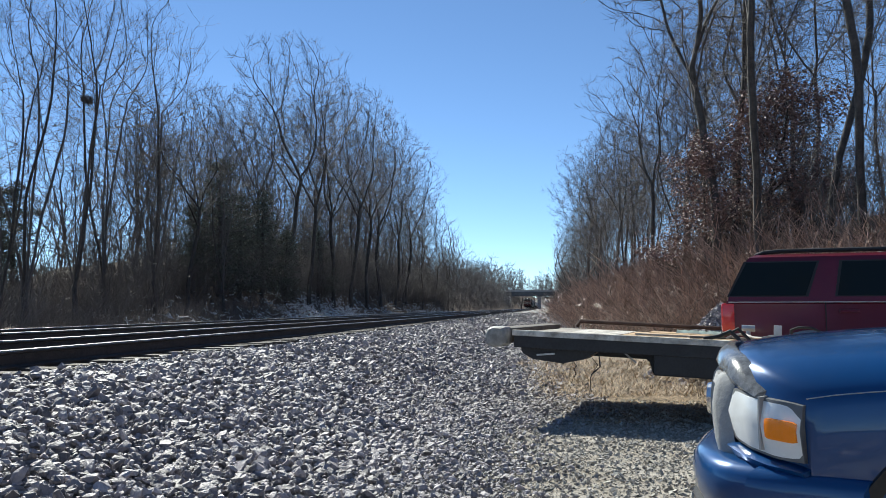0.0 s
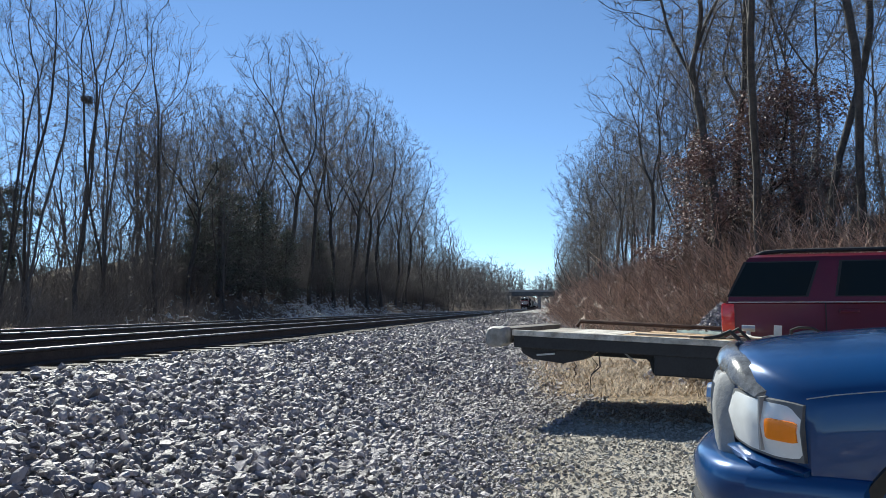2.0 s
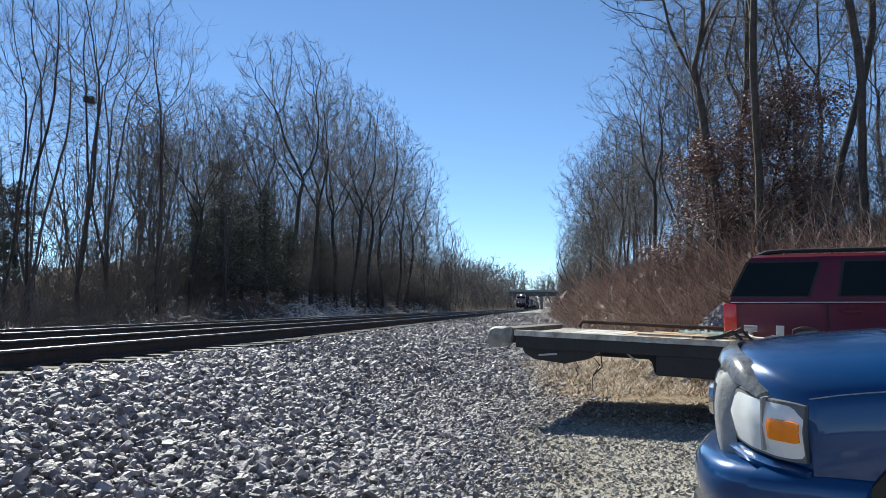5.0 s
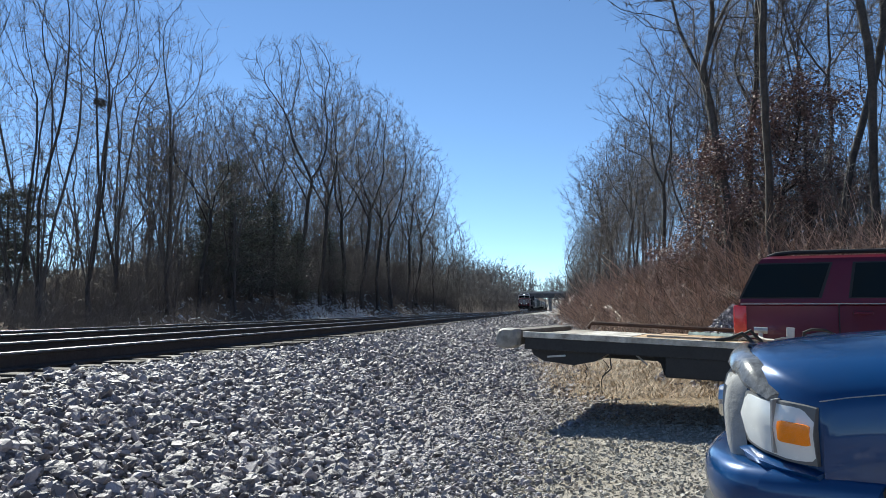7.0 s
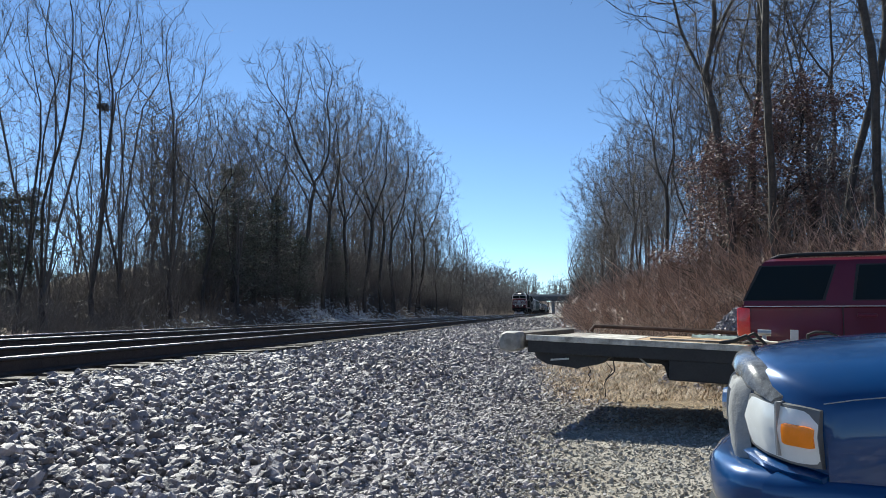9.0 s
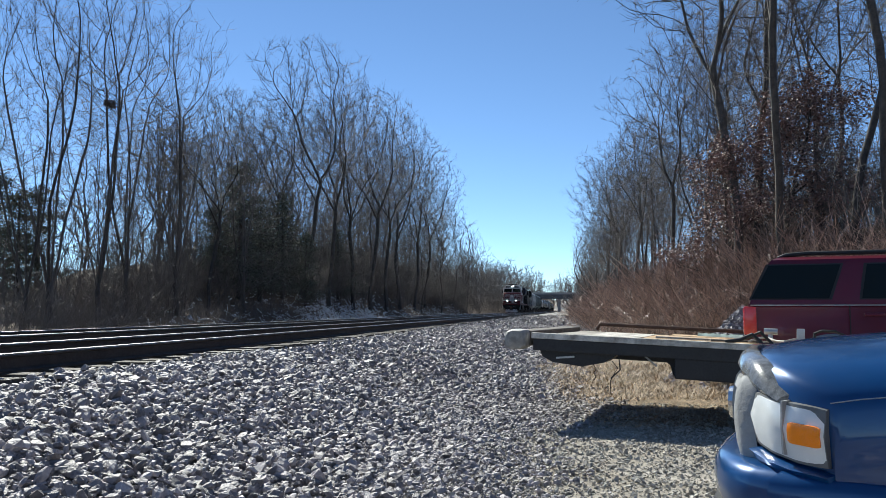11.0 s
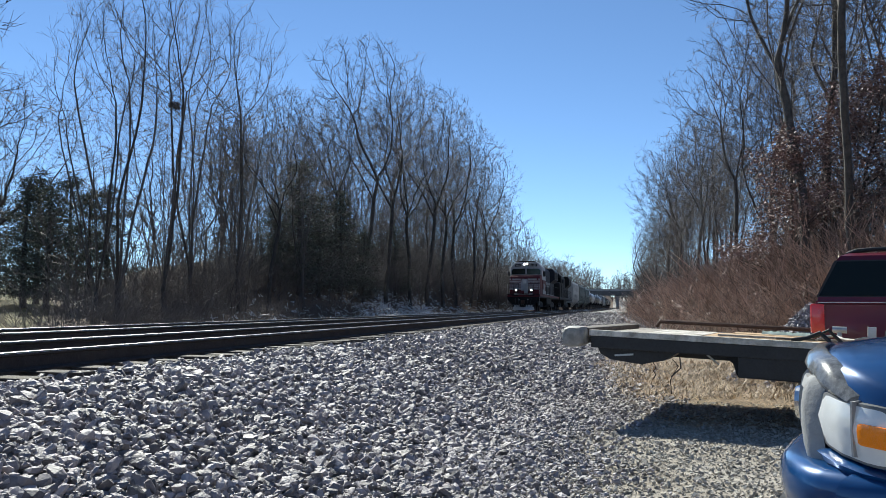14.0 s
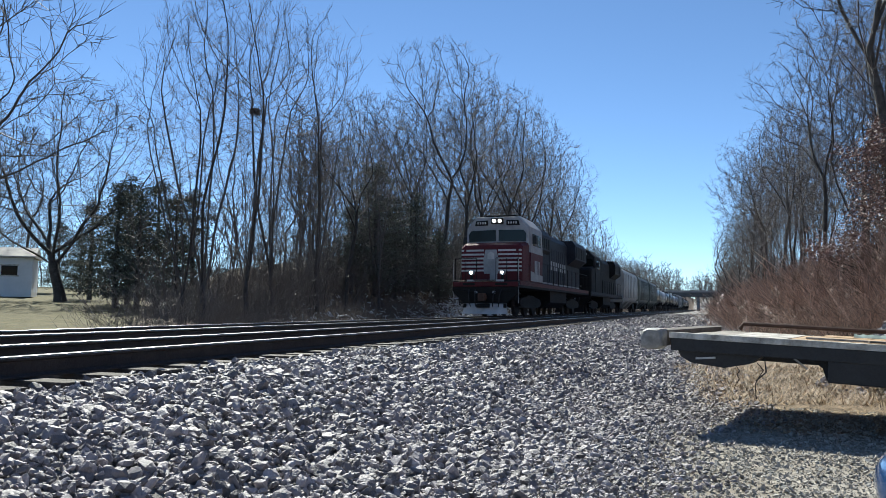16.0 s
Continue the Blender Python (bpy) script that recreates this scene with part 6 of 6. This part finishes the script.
    for s in (-1, 1):
        for k in range(9):
            y = 9.9 + 0.68 * k if k < 8 else 5.3
            part("hood_door", box(B(), s * 0.99 - 0.012, s * 0.99 + 0.012, y, y + 0.6, 1.85, 3.75, 0.006), M[hood], t)
        if lead:
            part("flash", prism(B(), [(5.25, 3.9), (5.7, 3.3), (5.55, 3.1), (6.3, 2.3), (5.9, 2.2), (5.25, 2.9)], "x", s * 1.0 - 0.006, s * 1.0 + 0.012), M["loco_white"], t, "pale flash behind the cab")
            part("flash", prism(B(), [(5.25, 2.75), (5.9, 2.05), (8.6, 1.75), (5.25, 1.70)], "x", s * 1.0 - 0.006, s * 1.0 + 0.010), M["loco_red"], t, "red flash behind the cab")
            part("cab_band", prism(B(), [(2.5, 1.66), (5.2, 1.66), (5.2, 1.98), (2.5, 2.12)], "x", s * 1.56 - 0.012, s * 1.56 + 0.012), M["loco_silver"], t, "silver band along the cab side")
            part("hood_line", box(B(), s * 1.0 - 0.006, s * 1.0 + 0.014, 6.5, 20.4, 1.72, 1.80), M["loco_silver"], t, "thin pale line along the hood")
            part("flash", prism(B(), [(6.1, 3.7), (6.35, 3.7), (6.9, 2.2), (6.65, 2.2)], "x", s * 1.0 - 0.006, s * 1.0 + 0.012), M["loco_white"], t, "pale flash behind the cab")
            for k in range(7):
                part("lettering_bar", box(B(), s * 1.0 - 0.006, s * 1.0 + 0.018, 10.2 + 0.72 * k, 10.55 + 0.72 * k, 2.55, 3.05), M["loco_silver"], t)
            for k in range(4):
                part("number_bar", box(B(), s * 1.58 - 0.01, s * 1.58 + 0.01, 3.3 + 0.3 * k, 3.48 + 0.3 * k, 2.0, 2.65), M["loco_silver"], t)
    for s in (-1, 1):
        for k in range(6):
            part("louvre", box(B(), s * 1.125 - 0.012, s * 1.125 + 0.012, 6.2 + 0.55 * k, 6.62 + 0.55 * k, 3.6, 4.15, 0.004), M["loco_black"], t)
        for k in range(4):
            part("radiator_grille", box(B(), s * 1.505 - 0.012, s * 1.505 + 0.012, 16.1 + 1.02 * k, 16.98 + 1.02 * k, 3.6, 4.28, 0.004), M["loco_black"], t)
    part("fuel_tank", prism(B(), [(-1.35, 1.3), (1.35, 1.3), (1.35, 0.7), (1.0, 0.42), (-1.0, 0.42), (-1.35, 0.7)], "y", 8.2, 13.2), M["loco_black"], t, "black fuel tank")
    bogie(t, 4.6, 3, 3.7)
    bogie(t, 16.9, 3, 3.7)
    return t, 22.0


def hopper(mkey, label):
    t = thing("hopper_car", label, "railway car", group="train")
    L = 17.2
    half = [(0.0, 4.6), (0.75, 4.55), (1.35, 4.25), (1.55, 3.8), (1.58, 2.6), (1.5, 1.5), (1.2, 1.15)]
    prof = half[::-1] + [(-x, z) for x, z in half[1:]]
    part("body", prism(B(), prof, "y", 1.0, L - 1.0), M[mkey], t, "", True)
    for y0, y1, s in ((1.0, 0.3, 1), (L - 1.0, L - 0.3, -1)):
        part("end_frame", box(box(B(), -1.5, 1.5, min(y0, y1), max(y0, y1), 1.05, 1.3), -1.45, -1.35, min(y0, y1), max(y0, y1), 1.3, 4.0), M[mkey], t)
        coupler(t, y1, -s)
    for k in range(3):
        y = 3.2 + 4.6 * k
        part("outlet", loft(B(), [[(-1.3, y - 0.4, 1.2), (1.3, y - 0.4, 1.2), (1.3, y + 2.2, 1.2), (-1.3, y + 2.2, 1.2)], [(-0.5, y + 0.6, 0.4), (0.5, y + 0.6, 0.4), (0.5, y + 1.2, 0.4), (-0.5, y + 1.2, 0.4)]]), M[mkey], t)
    for k in range(9):
        y = 1.6 + 1.75 * k
        for s in (-1, 1):
            part("rib", box(B(), s * 1.58 - 0.03, s * 1.58 + 0.03, y, y + 0.09, 1.5, 3.9), M[mkey], t)
    part("roof_walk", box(B(), -0.4, 0.4, 0.6, L - 0.6, 4.62, 4.66), M["steel_pale"], t, "grey roof walkway")
    bogie(t, 2.0, 2, 1.75)
    bogie(t, L - 2.0, 2, 1.75)
    return t, L + 0.7


def tank(mkey, label):
    t = thing("tank_car", label, "railway car", group="train")
    L = 16.4
    ys = [0.9, 1.0, 1.3, 1.7, L - 1.7, L - 1.3, L - 1.0, L - 0.9]
    rs = [0.3, 0.85, 1.28, 1.45, 1.45, 1.28, 0.85, 0.3]
    part("tank", tube(B(), [(0, y, 2.55) for y in ys], rs, 26), M[mkey], t, "", True)
    part("frame", box(B(), -0.35, 0.35, 0.3, L - 0.3, 0.85, 1.15), M["loco_black"], t)
    for y in (2.0, L - 2.0):
        part("saddle", box(B(), -1.2, 1.2, y - 0.25, y + 0.25, 1.0, 1.6), M["loco_black"], t)
    part("dome", tube(B(), [(0, L / 2, 3.9), (0, L / 2, 4.35), (0, L / 2, 4.4)], [0.5, 0.5, 0.4], 16), M[mkey], t)
    for s in (-1, 1):
        part("handrail", tube(B(), [(s * 1.5, 1.2, 2.2), (s * 1.52, L / 2, 2.2), (s * 1.5, L - 1.2, 2.2)], 0.025, 6), M["loco_black"], t)
    part("ladder", box(B(), 1.42, 1.5, L / 2 - 0.25, L / 2 + 0.25, 1.0, 4.0), M["loco_black"], t)
    coupler(t, 0.3, -1)
    coupler(t, L - 0.3, 1)
    bogie(t, 2.0, 2, 1.75)
    bogie(t, L - 2.0, 2, 1.75)
    return t, L + 0.7


def build_train():
    at = 0.0
    proto = {}
    order = ["lead", "second", "pale", "green", "green", "tank_b", "tank_w", "tank_b", "tank_b", "tank_w", "tank_b", "pale", "green", "tank_b", "tank_b", "tank_w", "tank_b", "tank_b"]
    for kind in order:
        if kind in proto:
            src, L = proto[kind]
            t = copy_thing(src, pose(0, 0, 0))
        else:
            t, L = {"lead": lambda: locomotive(True), "second": lambda: locomotive(False),
                    "pale": lambda: hopper("hopper_pale", "pale grey covered hopper car in the train"),
                    "green": lambda: hopper("hopper_green", "dark grey green covered hopper car in the train"),
                    "tank_b": lambda: tank("tank_black", "black cylindrical tank car in the train"),
                    "tank_w": lambda: tank("tank_white", "dirty white tank car in the train")}[kind]()
            proto[kind] = (t, L)
        CARS.append((t, at))
        at += L


build_train()


def motions():
    for t, back in CARS:
        walk(t, [(s, pose(TRACKS[1], 32.9 + 19.3 * (16 - s) + back, RAIL)) for s in range(-1, 18)])


motions()
